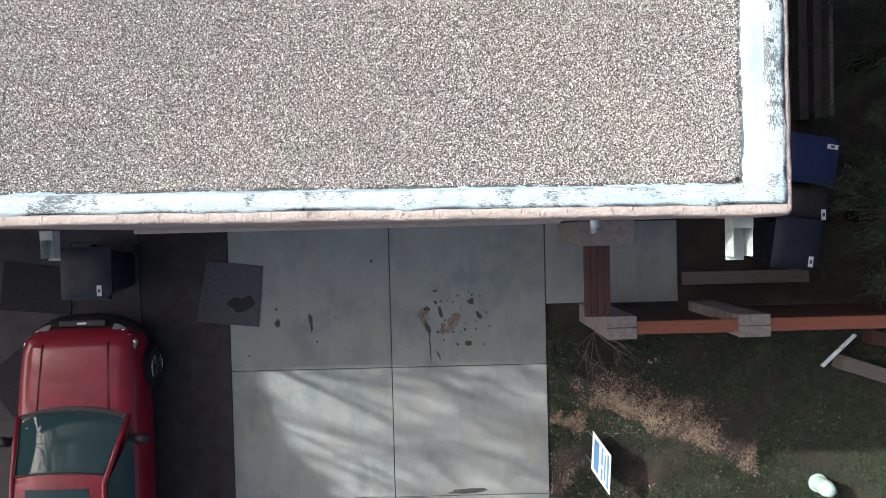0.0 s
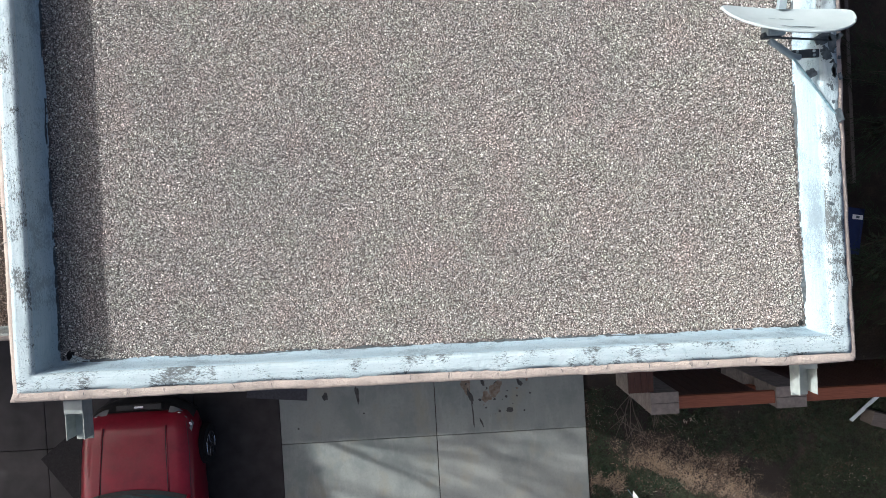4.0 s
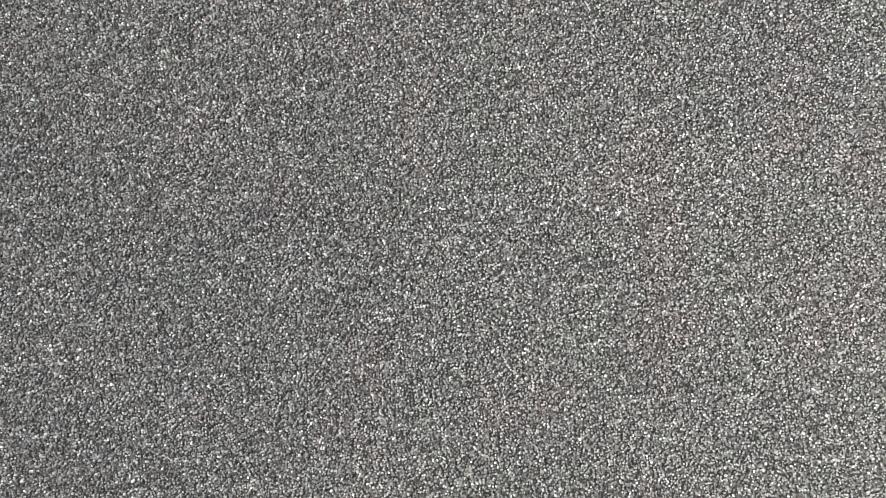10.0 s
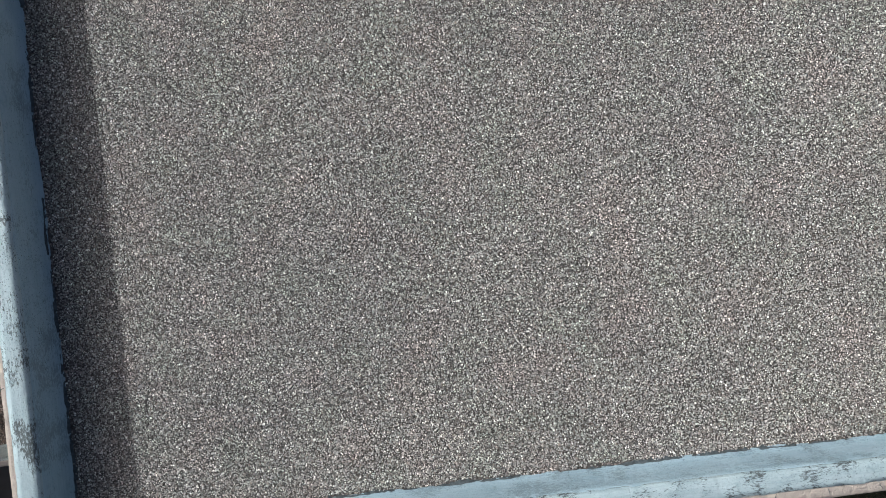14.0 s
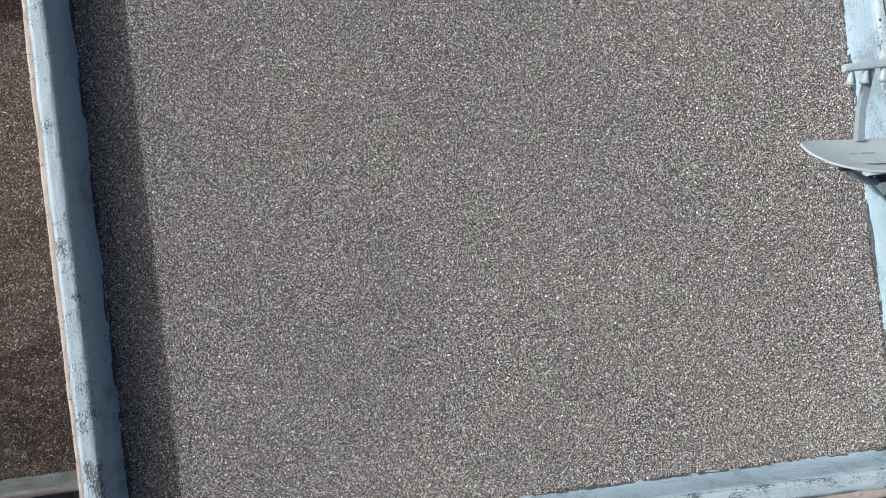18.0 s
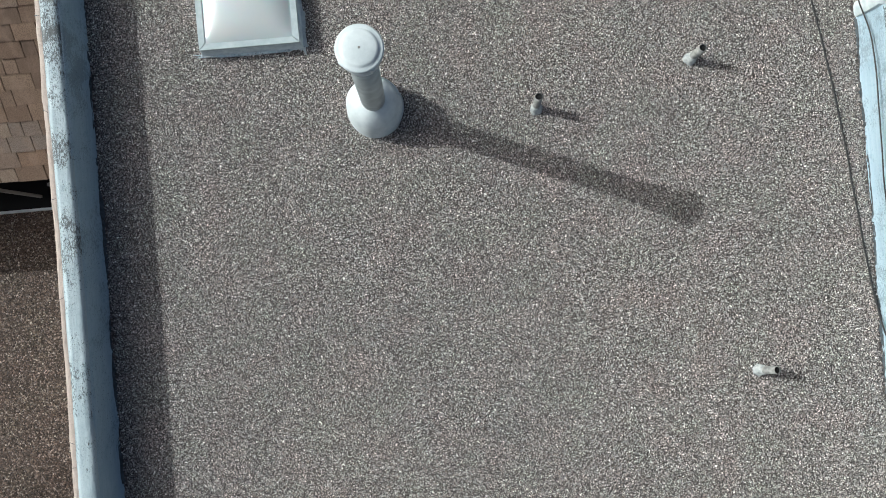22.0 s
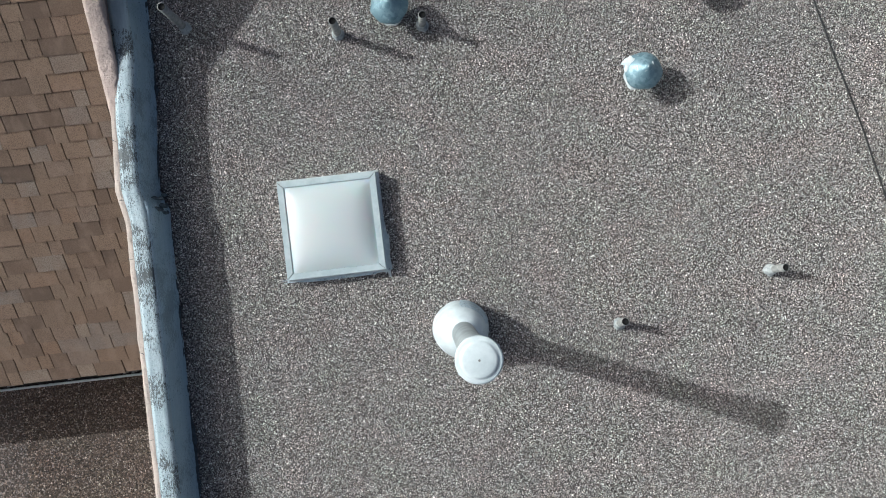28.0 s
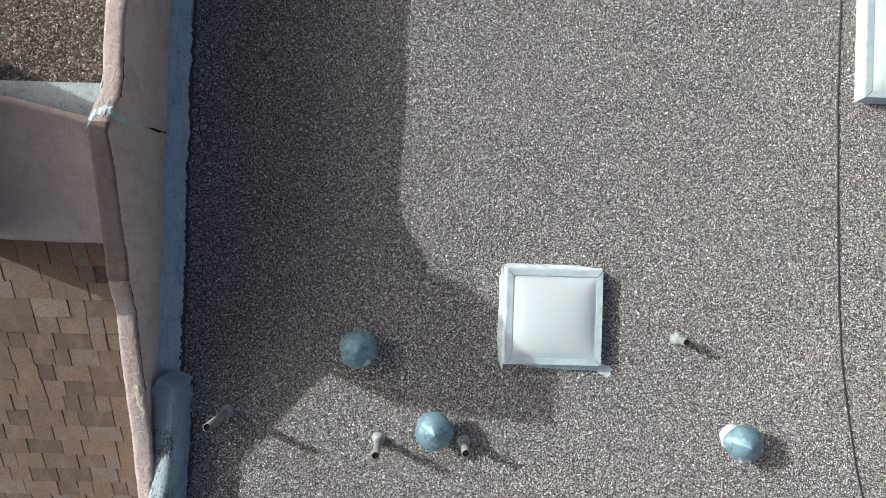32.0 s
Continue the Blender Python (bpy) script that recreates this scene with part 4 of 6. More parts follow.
part("reflector", grid(dish_sheet(0.0)), DISH, dish, "pale grey reflector", True)
part("reflector_back", grid([list(reversed(r)) for r in dish_sheet(0.014)]), DISH, dish, "", True)
part("rim", tube([dish_point(1.0 * math.cos(t), 1.0 * math.sin(t), 0.006) for t in [2 * math.pi * k / 60 for k in range(61)]], 0.009, 8, False), DISH, dish, "rolled rim", True)
part("arm", tube([dish_point(0.0, -0.9, 0.0) + Vector((0, 0, 0.01)), (-0.79, 2.95, 0.545), (-0.742, 3.19, 0.62)], [0.034, 0.031, 0.03], 4), DISH_ARM, dish, "blue grey feed arm")
part("feed_bar", box(-0.95, -0.5, 3.18, 3.23, 0.64, 0.68, 0.012), DISH, dish, "feed bar")
for x in (-0.89, -0.79, -0.67, -0.58):
    part("feed_horn", tube([(x, 3.19, 0.645), (x, 3.16, 0.64), (x - 0.004, 3.13, 0.635), (x - 0.008, 3.095, 0.63)], [0.017, 0.018, 0.022, 0.034], 16), DISH, dish, "pale feed horn", True)
part("bracket", box(-0.93, -0.8, 2.555, 2.63, 0.44, 0.56, 0.02), DISH_ARM, dish, "back bracket")
part("clamp", box(-0.95, -0.82, 2.545, 2.585, 0.47, 0.53, 0.012), CLAMP, dish, "dark clamp")
part("mast", tube([(-0.885, 2.56, 0.49), (-0.87, 2.535, 0.46), (-0.78, 2.5, 0.41), (-0.665, 2.453, 0.34), (-0.6, 2.45, 0.31)], 0.024, 12), DISH_ARM, dish, "bent steel mast", True)
part("foot_plate", box(-0.66, -0.46, 2.44, 2.5, 0.305, 0.325, 0.006), CLAMP, dish, "dark foot plate")
part("stay", tube([(-0.66, 2.44, 0.345), (-0.343, 2.013, 0.308)], 0.009, 8), GALV, dish, "thin stay rod")
part("stay", tube([(-0.83, 2.56, 0.46), (-0.384, 2.56, 0.312)], 0.008, 8), CLAMP, dish, "thin stay rod")
for x in (-0.62, -0.5):
    for y in (2.455, 2.485):
        part("bolt", lathe([(0.01, 0.325), (0.01, 0.335), (0.0, 0.337)], (x, y, 0), 6), ALU, dish)
for x, y, rx, ry, a in ((-0.42, 2.57, 0.06, 0.035, 0.3), (-0.36, 2.55, 0.03, 0.05, 0.0), (-0.52, 2.33, 0.035, 0.03, 0.5), (-0.33, 2.02, 0.03, 0.045, 0.2), (-0.4, 2.45, 0.03, 0.03, 0.1)):
    vs, fs = daub(x, y, rx, ry, a, x * 7 + y, 0.009)
    part("mastic_dab", ([(px, py, pz + 0.309) for px, py, pz in vs], fs), MASTIC, parapet, "dark mastic round a fixing")

random.seed(77)
for k in range(42):
    x, y = random.gauss(-0.37, 0.035), random.gauss(2.46, 0.14) if k < 30 else random.uniform(1.2, 4.0)
    r = random.uniform(0.005, 0.016)
    vs, fs = daub(min(max(x, -0.43), -0.31), y, r, r * random.uniform(0.8, 2.4), random.uniform(0, 3), k * 1.9, 0.006)
    part("mastic_dab", ([(px, py, pz + 0.309) for px, py, pz in vs], fs), MASTIC, parapet)
random.seed(0)


def flat_mark(name, parent, points, mat, label=""):
    n = len(points)
    return part(name, (points, [tuple(range(n))]), mat, parent, label)


DARK_INK = material("dark print", (0.06, 0.09, 0.11), 0.6)
PRINT_GREY = material("grey print", (0.22, 0.28, 0.3), 0.6)
for u0, u1, v, h in ((-0.32, -0.2, 0.17, 0.03), (-0.14, 0.08, 0.15, 0.045)):
    flat_mark("print_bar", dish, [tuple(dish_point(a, b) + tilt @ Vector((0, 0, 0.004))) for a, b in ((u0, v), (u1, v), (u1, v + h), (u0, v + h))], PRINT_GREY, "faint grey lettering")
flat_mark("print_mark", dish, [tuple(dish_point(a, b) + tilt @ Vector((0, 0, 0.005))) for a, b in ((-0.3, 0.6), (-0.12, 0.63), (0.02, 0.61), (0.26, 0.66), (0.2, 0.71), (0.0, 0.66), (-0.15, 0.68))], DARK_INK, "dark printed shape")


SCUPPER_METAL = plain("weathered white metal", (0.4, 0.45, 0.43), (0.27, 0.31, 0.3), 12, 0.6)


def scupper(x, y, z, label):
    o = thing("scupper", (x, y, z), label, "drain spout", "drain spouts")
    w = 0.064
    part("trough_floor", box(x - w, x + w, y - 0.3, y, z - 0.075, z - 0.07, 0, None), SCUPPER_METAL, o)
    part("trough_side", box(x - w - 0.005, x - w, y - 0.3, y, z - 0.075, z + 0.07), SCUPPER_METAL, o)
    part("trough_side", box(x + w, x + w + 0.005, y - 0.3, y, z - 0.075, z + 0.07), SCUPPER_METAL, o)
    part("lip", box(x - w, x + w, y - 0.33, y - 0.3, z - 0.085, z - 0.07, 0.003), SCUPPER_METAL, o, "bent metal lip")
    part("cover", box(x - w - 0.006, x + w + 0.006, y - 0.1, y + 0.0, z + 0.07, z + 0.078), SCUPPER_METAL, o)
    return o


scupper(-6.065, 0.24, -0.02, "open white metal drain spout on the wall")
scupper(-0.505, 0.255, -0.02, "open white metal drain spout on the wall")
scupper(-6.95, 0.3, -2.8, "open white metal drain spout of the lower roof")
spout = thing("wall_spout", (-1.5, 0.28, -0.3), "small white spout on the front wall", "spout")
part("pipe", tube([(-1.48, 0.29, -0.25), (-1.48, 0.2, -0.25), (-1.48, 0.17, -0.33)], 0.035, 12), METAL, spout, "", True)


# ---- the ground in front ----
G = GROUND
ground = part("ground", slab([(-400, -400), (400, -400), (400, 400), (-400, 400)], G - 0.3, G - 0.06), SOIL, kind="structure")
tagged(ground, "bare brown earth", "ground")
yard = part("yard_soil", grid([[(x, y, G - 0.02 + 0.03 * noise.noise((x * 1.3, y * 1.3, 0)) + 0.012 * noise.noise((x * 6, y * 6, 0))) for x in np.linspace(-0.99, 9, 90)] for y in np.linspace(-5.6, 8, 110)]), SOIL, None, "dark yard soil with sparse turf", True, "structure")
tagged(yard, category="ground")
driveway = thing("driveway", (-3.5, -2, G), "pale concrete driveway slabs with dark stains", "driveway", kind="structure")
for x0, x1 in ((-5.95, -3.45), (-3.45, -1.04)):
    for y0, y1 in ((-1.9, 0.28), (-3.93, -1.9), (-5.9, -3.93), (-8.2, -5.9)):
        part("slab", box(x0 + 0.006, x1 - 0.006, y0 + 0.006, y1 - 0.006, G - 0.1, G, 0.006), CONCRETE, driveway)
pad = thing("entry_pad", (0, -0.3, G), "smooth concrete entry pad behind the block posts", "pavement", kind="structure")
part("slab", box(-1.03, -0.05, -0.965, 0.28, G - 0.1, G + 0.004, 0.006), CONCRETE, pad)
part("slab", box(-0.038, 1.01, -0.975, 0.28, G - 0.1, G + 0.004, 0.006), CONCRETE, pad)
walkway = part("sidewalk", slab([(-1.03, -4.0), (-1.03, -5.6), (9, -6.2), (9, -4.95), (1.0, -4.13)], G - 0.1, G + 0.03), CONCRETE, None, "pale concrete sidewalk along the yard", kind="structure")
tagged(walkway, category="pavement")
asphalt = part("asphalt_strip", slab([(-7.31, 0.4), (-7.31, -8.2), (-5.957, -8.2), (-5.957, 0.28), (-6.3, 0.4)], G - 0.1, G - 0.002), ASPHALT, None, "black asphalt strip between the driveways", kind="structure")
tagged(asphalt, category="pavement")
nb_drive = thing("neighbour_driveway", (-9.5, -3, G), "concrete parking pad of the attached house", "driveway", kind="structure")
for x0, x1 in ((-9.7, -7.32), (-12.2, -9.7)):
    for y0, y1 in ((-1.75, 0.4), (-4.2, -1.75), (-8.2, -4.2)):
        part("slab", box(x0 + 0.006, x1 - 0.006, y0 + 0.006, y1 - 0.006, G - 0.1, G - 0.004, 0.006), OLD_CONCRETE, nb_drive)
road = part("road", box(-60, 60, -16, -8.3, G - 0.2, G - 0.055), ASPHALT, None, "dark asphalt street", kind="structure")
tagged(road, category="road")


def blot(x, y, rx, ry, turn, seed, z=0.003):
    pts = []
    for k in range(22):
        t = 2 * math.pi * k / 22
        s = 1 + 0.55 * noise.noise((math.cos(t) * 1.6 + seed, math.sin(t) * 1.6, seed * 0.7))
        u, v = rx * s * math.cos(t), ry * s * math.sin(t)
        pts.append((x + u * math.cos(turn) - v * math.sin(turn), y + u * math.sin(turn) + v * math.cos(turn)))
    return slab(pts, G + 0.0006, G + z)


for k, (x, y, rx, ry, turn, rust) in enumerate(((-5.2, -1.17, 0.05, 0.055, 0, 0), (-5.22, -0.95, 0.02, 0.02, 0, 0), (-4.69, -1.15, 0.028, 0.15, 0.1, 0), (-4.6, -1.47, 0.014, 0.014, 0, 0), (-3.73, -0.235, 0.022, 0.022, 0, 0), (-5.66, -1.66, 0.014, 0.014, 0, 0),
        (-2.93, -1.13, 0.07, 0.16, 0.1, 1), (-2.89, -1.0, 0.05, 0.04, 0, 0), (-2.88, -1.3, 0.03, 0.14, 0.3, 0), (-2.85, -1.6, 0.012, 0.2, 0.05, 0), (-2.68, -1.05, 0.03, 0.1, 0.2, 0), (-2.48, -1.2, 0.1, 0.14, -0.5, 1), (-2.62, -1.32, 0.08, 0.07, 0.8, 1),
        (-2.43, -1.12, 0.05, 0.05, 0, 0), (-2.72, -1.72, 0.014, 0.08, 0.4, 0), (-2.2, -0.9, 0.05, 0.045, 0, 0), (-2.08, -1.12, 0.035, 0.07, 0.6, 0), (-2.25, -1.55, 0.06, 0.035, 0.2, 0), (-2.02, -1.57, 0.015, 0.015, 0, 0), (-2.75, -0.72, 0.04, 0.015, 0.3, 0), (-2.3, -3.86, 0.32, 0.04, 0.05, 0))):
    part("stain", blot(x, y, rx, ry, turn, k * 1.37, 0.0016 + 0.0007 * (k % 3)), STAIN_RUST if rust else STAIN_DARK, driveway, "rusty stain" if rust else "dark oil stain")

random.seed(41)
for k in range(34):
    a, b = random.gauss(-2.5, 0.28), random.gauss(-1.2, 0.25)
    r = random.uniform(0.006, 0.022)
    part("stain", blot(a, b, r, r * random.uniform(0.6, 1.6), random.uniform(0, 3), k * 0.77, 0.0012 + 0.0003 * (k % 4)), STAIN_RUST if k % 3 == 0 else STAIN_DARK, driveway)
random.seed(0)
rug = part("doormat", slab([(-6.27, -0.17), (-5.41, -0.27), (-5.5, -1.21), (-6.46, -1.11)], G + 0.001, G + 0.022), MAT_CLOTH, None, "worn dark grey square mat lying on asphalt")
tagged(rug, category="mat")
part("stain", blot(-5.75, -0.85, 0.17, 0.12, 0.2, 3.3, 0.0245), DARK_MAT, rug, "dark damp stain")
for pts in ([(-9.4, -0.1), (-8.35, -0.25), (-8.4, -0.95), (-9.5, -0.85)], [(-8.55, -0.95), (-8.2, -1.6), (-9.3, -2.6), (-9.8, -1.9)]):
    r2 = part("doormat", slab(pts, G - 0.002, G + 0.016), DARK_MAT, None, "dark mat lying on the neighbour's concrete")
    tagged(r2, category="mat")

# ---- block posts, beams and fence ----
FT = -4.04


def block_post(x0, x1, y0, y1, label):
    o = thing("block_post", ((x0 + x1) / 2, (y0 + y1) / 2, G), label, "post", "block posts")
    z = G
    n = 9
    h = (FT - 0.05 - G) / n
    for k in range(n):
        part("block", box(x0, x1, y0, y1, G + k * h + 0.004, G + (k + 1) * h - 0.004, 0.008), BLOCK, o)
    for a, b in ((y0 - 0.004, (y0 + y1) / 2 - 0.003), ((y0 + y1) / 2 + 0.003, y1 + 0.004)):
        part("cap_block", box(x0 - 0.004, x1 + 0.004, a, b, FT - 0.05, FT, 0.006), BLOCK, o)
    return o


block_post(-0.525, -0.15, -1.25, -0.96, "grey concrete block post by the driveway")
block_post(1.17, 1.57, -1.26, -0.975, "grey concrete block post in the fence")
wall_cap = thing("block_pier", (-0.5, 0.12, G), "grey concrete block pier against the house", "post", "block posts")
part("shaft", box(-0.82, -0.16, -0.02, 0.28, G, FT - 0.06, 0.01), BLOCK, wall_cap)
part("cap_block", box(-0.86, -0.15, -0.04, 0.28, FT - 0.06, FT, 0.01), BLOCK, wall_cap)

gate = thing("gate_roof", (-0.63, -0.45, FT), "dark red cedar planks between pier and post", "gate")
for k in range(4):
    part("plank", box(-0.8 + k * 0.085, -0.8 + k * 0.085 + 0.08, -0.96, -0.045, FT - 0.09, FT - 0.05, 0.004), RED_WOOD_Y, gate)
fence = thing("cedar_fence", (2.5, -1.1, G), "red cedar fence with heavy top beams", "fence")
for x0, x1 in ((-0.145, 1.165), (1.575, 4.6), (4.62, 8.5)):
    part("top_beam", box(x0, x1, -1.2, -1.03, FT - 0.12, FT - 0.03, 0.012), RED_WOOD, fence)
    part("lower_rail", box(x0, x1, -1.17, -1.09, FT - 0.75, FT - 0.62, 0.01), RED_WOOD, fence)
    # Boards take the darker cedar to paint the shade behind the beams.
    k = x0 + 0.01
    while k + 0.14 < x1:
        part("board", box(k, k + 0.135, -1.09, -1.068, G + 0.05, FT - 0.12, 0.004), RED_WOOD_Y, fence)
        k += 0.145
board_way = Vector((0.32, 0.56, 0.38))
leaning = part("leaning_board", box(-0.03, 0.03, -0.36, 0.36, -0.011, 0.011, 0.004, Matrix.Translation((3.37, -1.77, G + 0.22)) @ board_way.to_track_quat("Y", "Z").to_matrix().to_4x4()), METAL, None, "weathered white board leaning on the fence")
tagged(leaning, category="board")
low_wall = thing("timber_edging", (4.2, -2.3, G), "weathered timber edging in the yard", "edging")
part("timber", box(-1.1, 1.1, -0.11, 0.11, 0, 0.3, 0.015, Matrix.Translation((4.45, -2.3, G)) @ Euler((0, 0, -0.33)).to_matrix().to_4x4()), WEATHERED, low_wall)
part("timber", box(-0.9, 0.9, -0.11, 0.11, 0.0, 0.26, 0.015, Matrix.Translation((4.75, -1.75, G)) @ Euler((0, 0, -0.2)).to_matrix().to_4x4()), RED_WOOD_Y, low_wall)
side_edge = thing("timber_retainer", (3.0, 4.0, G), "low brown timber retainer beside the bins", "edging")
for x0, x1, z1 in ((2.84, 2.98, 0.2), (2.99, 3.12, 0.34), (3.14, 3.2, 0.5)):
    for y0, y1 in ((1.75, 3.9), (3.91, 6.4)):
        part("timber", box(x0, x1, y0, y1, G - 0.05, G + z1, 0.012), DARK_TIMBER if x0 < 3.1 else WEATHERED, side_edge)
sleeper = part("timber_sleeper", box(1.06, 3.0, -0.72, -0.52, G - 0.02, G + 0.12, 0.015), WEATHERED, None, "grey timber sleeper lying behind the fence")
tagged(sleeper, category="sleeper")


# ---- bins ----
def wheelie_bin(x, y, turn, body, label, wide=0.6, deep=0.72, high=1.08):
    o = new("wheelie_bin")
    tagged(o, label, "bin", "wheelie bins")
    o.matrix_basis = pose(x, y, G, 0, 0, turn)

    def mine(name, bm, mat, label="", smooth=False, parent=None):
        me = bpy.data.meshes.new(name)
        if isinstance(bm, tuple):
            me.from_pydata(bm[0], [], bm[1])
        else:
            bm.to_mesh(me)
            bm.free()
        me.materials.append(mat)
        if smooth:
            me.shade_smooth()
        ob = new(name, me)
        ob.parent = parent or o
        return tagged(ob, label)

    rows = []
    for z, s in ((0.06, 0.78), (0.3, 0.83), (high - 0.12, 0.97), (high - 0.08, 1.02), (high - 0.06, 1.02)):
        w, d = wide / 2 * s, deep / 2 * s
        r = 0.11 * s
        ring = []
        for cx, cy, a0 in ((w - r, d - r, 0), (-w + r, d - r, 90), (-w + r, -d + r, 180), (w - r, -d + r, 270)):
            for k in range(4):
                t = radians(a0 + 30 * k)
                ring.append((cx + r * math.cos(t), cy + r * math.sin(t), z))
        rows.append(ring + ring[:1])
    mine("body", grid(rows), body, "", True)
    rows = []
    for i in range(9):
        v = i / 8
        y0 = -deep / 2 - 0.03 + (deep + 0.06) * v
        rows.append([(wide / 2 * 1.05 * u, y0 + (0.03 * (1 - u * u) if i == 0 else 0), high - 0.05 + 0.055 * (1 - abs(u) ** 4) * (1 - (2 * v - 1) ** 6)) for u in np.linspace(-1, 1, 11)])
    lid = mine("lid", grid(rows), body, "domed hinged lid", True)
    mine("lid_rim", box(-wide / 2 * 1.05, wide / 2 * 1.05, -deep / 2 - 0.03, deep / 2 + 0.03, high - 0.075, high - 0.05, 0.008), body)
    mine("handle", tube([(-0.2, deep / 2 + 0.02, high - 0.08), (-0.2, deep / 2 + 0.09, high - 0.06), (0.2, deep / 2 + 0.09, high - 0.06), (0.2, deep / 2 + 0.02, high - 0.08)], 0.016, 8), body)
    for s in (-1, 1):
        mine("wheel", tube([(s * (wide / 2 - 0.03), deep / 2 - 0.04, 0.11), (s * (wide / 2 + 0.02), deep / 2 - 0.04, 0.11)], 0.11, 18), BLACK)
    mine("label_plate", box(0.17, 0.235, -deep / 2 + 0.02, -deep / 2 + 0.17, high + 0.0, high + 0.008, 0.001), LABEL, "small white label", parent=lid)
    mine("label_print", box(0.185, 0.22, -deep / 2 + 0.07, -deep / 2 + 0.12, high + 0.008, high + 0.0095), DARK_INK, parent=lid)
    return o


wheelie_bin(-7.63, -0.27, 0, BIN_BLUE, "dark navy wheelie bin on the neighbour's pad", 0.68, 0.68)
wheelie_bin(2.35, -0.1, -8, BIN_BLUE, "dark navy wheelie bin behind the fence", 0.62, 0.66)
wheelie_bin(2.55, 1.08, 80, BIN_BRIGHT, "bright blue recycling wheelie bin beside the house", 0.64, 0.72)
wheelie_bin(2.6, 0.45, 0, BIN_BROWN, "brown wheelie bin between two others", 0.56, 0.5, 0.9)

# ---- yard sign, yard drum ----
sign = thing("yard_sign", (-0.4, -3.2, G), "white yard sign with blue print on wire legs", "sign")
ex, ez = Vector((-0.038, -0.587, 0)).normalized(), Vector((0.19, -0.28, 0.35)).normalized()
ey = ez.cross(ex).normalized()
SM = Matrix.Translation((-0.39, -3.225, G + 0.13)) @ Matrix((ex, ey, ez)).transposed().to_4x4()
SIGN_BLUE = material("sign blue", (0.08, 0.2, 0.38), 0.6)
part("panel", box(-0.295, 0.295, -0.004, 0.004, 0.0, 0.49, 0.002, SM), LABEL, sign, "white sign panel")
for s in (-1, 1):
    for x0, x1, z0, z1 in ((-0.25, 0.25, 0.4, 0.45), (-0.2, 0.2, 0.33, 0.37), (-0.25, 0.02, 0.25, 0.3), (0.07, 0.25, 0.25, 0.3), (-0.23, 0.23, 0.06, 0.19)):
        part("print_bar", box(x0, x1, s * 0.0062 - 0.001, s * 0.0062 + 0.001, z0, z1, 0, SM), SIGN_BLUE, sign, "blue print")
    part("wire_leg", tube([SM @ Vector((s * 0.2, 0, 0.25)), SM @ Vector((s * 0.2, 0, -0.02)), (SM @ Vector((s * 0.2, 0, -0.02))) * 1.0 + Vector((-0.04, 0.06, -0.14))], 0.005, 6), GALV, sign)
hydrant = thing("yard_pedestal", (3.13, -3.86, G), "pale green utility pedestal in the yard", "pedestal")
GREEN_PAINT = plain("pale green paint", (0.42, 0.56, 0.48), (0.34, 0.47, 0.4), 8, 0.5)
part("body", lathe([(0.12, -0.02), (0.12, 0.3), (0.11, 0.36), (0.065, 0.4), (0.0, 0.41)], (3.13, -3.86, G), 24), GREEN_PAINT, hydrant, "", True)
part("collar", lathe([(0.145, 0.03), (0.145, 0.06), (0.12, 0.07)], (3.13, -3.86, G), 24), GREEN_PAINT, hydrant)
part("lid", lathe([(0.127, 0.26), (0.127, 0.29), (0.116, 0.3)], (3.13, -3.86, G), 24), GREEN_PAINT, hydrant)
part("hasp", box(3.22, 3.28, -3.95, -3.9, G + 0.24, G + 0.3, 0.005), GALV, hydrant)

# ---- the red car ----
car = thing("car", (-7.83, -3.2, G), "dark red parked hatchback with black sunroof", "car")
CX, CY = -7.9, -0.9


def red_paint():
    m = material("red paint with mottled reflections", (0.3, 0.008, 0.026), 0.3)
    n = Nodes(m)
    # Broad mottling stands in for branches reflected in the paint.
    c = n.mix(n.ramp(n.noise(2.4, 6, 0.7), (0.35, 0.0), (0.68, 1.0)), (0.33, 0.013, 0.034), (0.2, 0.009, 0.022))
    n.colour(n.mix(n.ramp(n.noise(30, 4, 0.7), (0.5, 0.0), (0.75, 0.3)), c, (0.24, 0.04, 0.055)))
    n.b.inputs["Specular IOR Level"].default_value = 0.3
    n.b.inputs["Coat Weight"].default_value = 0.45
    n.b.inputs["Coat Roughness"].default_value = 0.05
    return m


PAINT = red_paint()
CAR_GLASS = material("tinted car glass", (0.03, 0.07, 0.075), 0.03)
CAR_GLASS.node_tree.nodes["Principled BSDF"].inputs["IOR"].default_value = 1.3
CAR_BLACK = plain("black car plastic", (0.015, 0.015, 0.016), (0.025, 0.025, 0.026), 12, 0.5)
CHROME = material("chrome", (0.6, 0.62, 0.64), 0.15, 1.0)
LAMP = material("headlamp lens", (0.35, 0.37, 0.38), 0.08)
TYRE = plain("tyre rubber", (0.009, 0.009, 0.009), (0.014, 0.014, 0.014), 25, 0.9)


def body_row(y, half, sill, belt, top, crown):
    """One section of the car's body from its right sill over the top to the left sill."""
    side = [(half * 0.93, sill), (half * 0.97, sill + 0.12), (half * 0.985, (sill + belt) / 2), (half * 0.98, belt), (half * 0.93, top - 0.012), (half * 0.72, top + crown * 0.5), (half * 0.36, top + crown * 0.85), (0, top + crown)]
    return [(CX + x, CY - y, G + z) for x, z in side] + [(CX - x, CY - y, G + z) for x, z in side[-2::-1]]


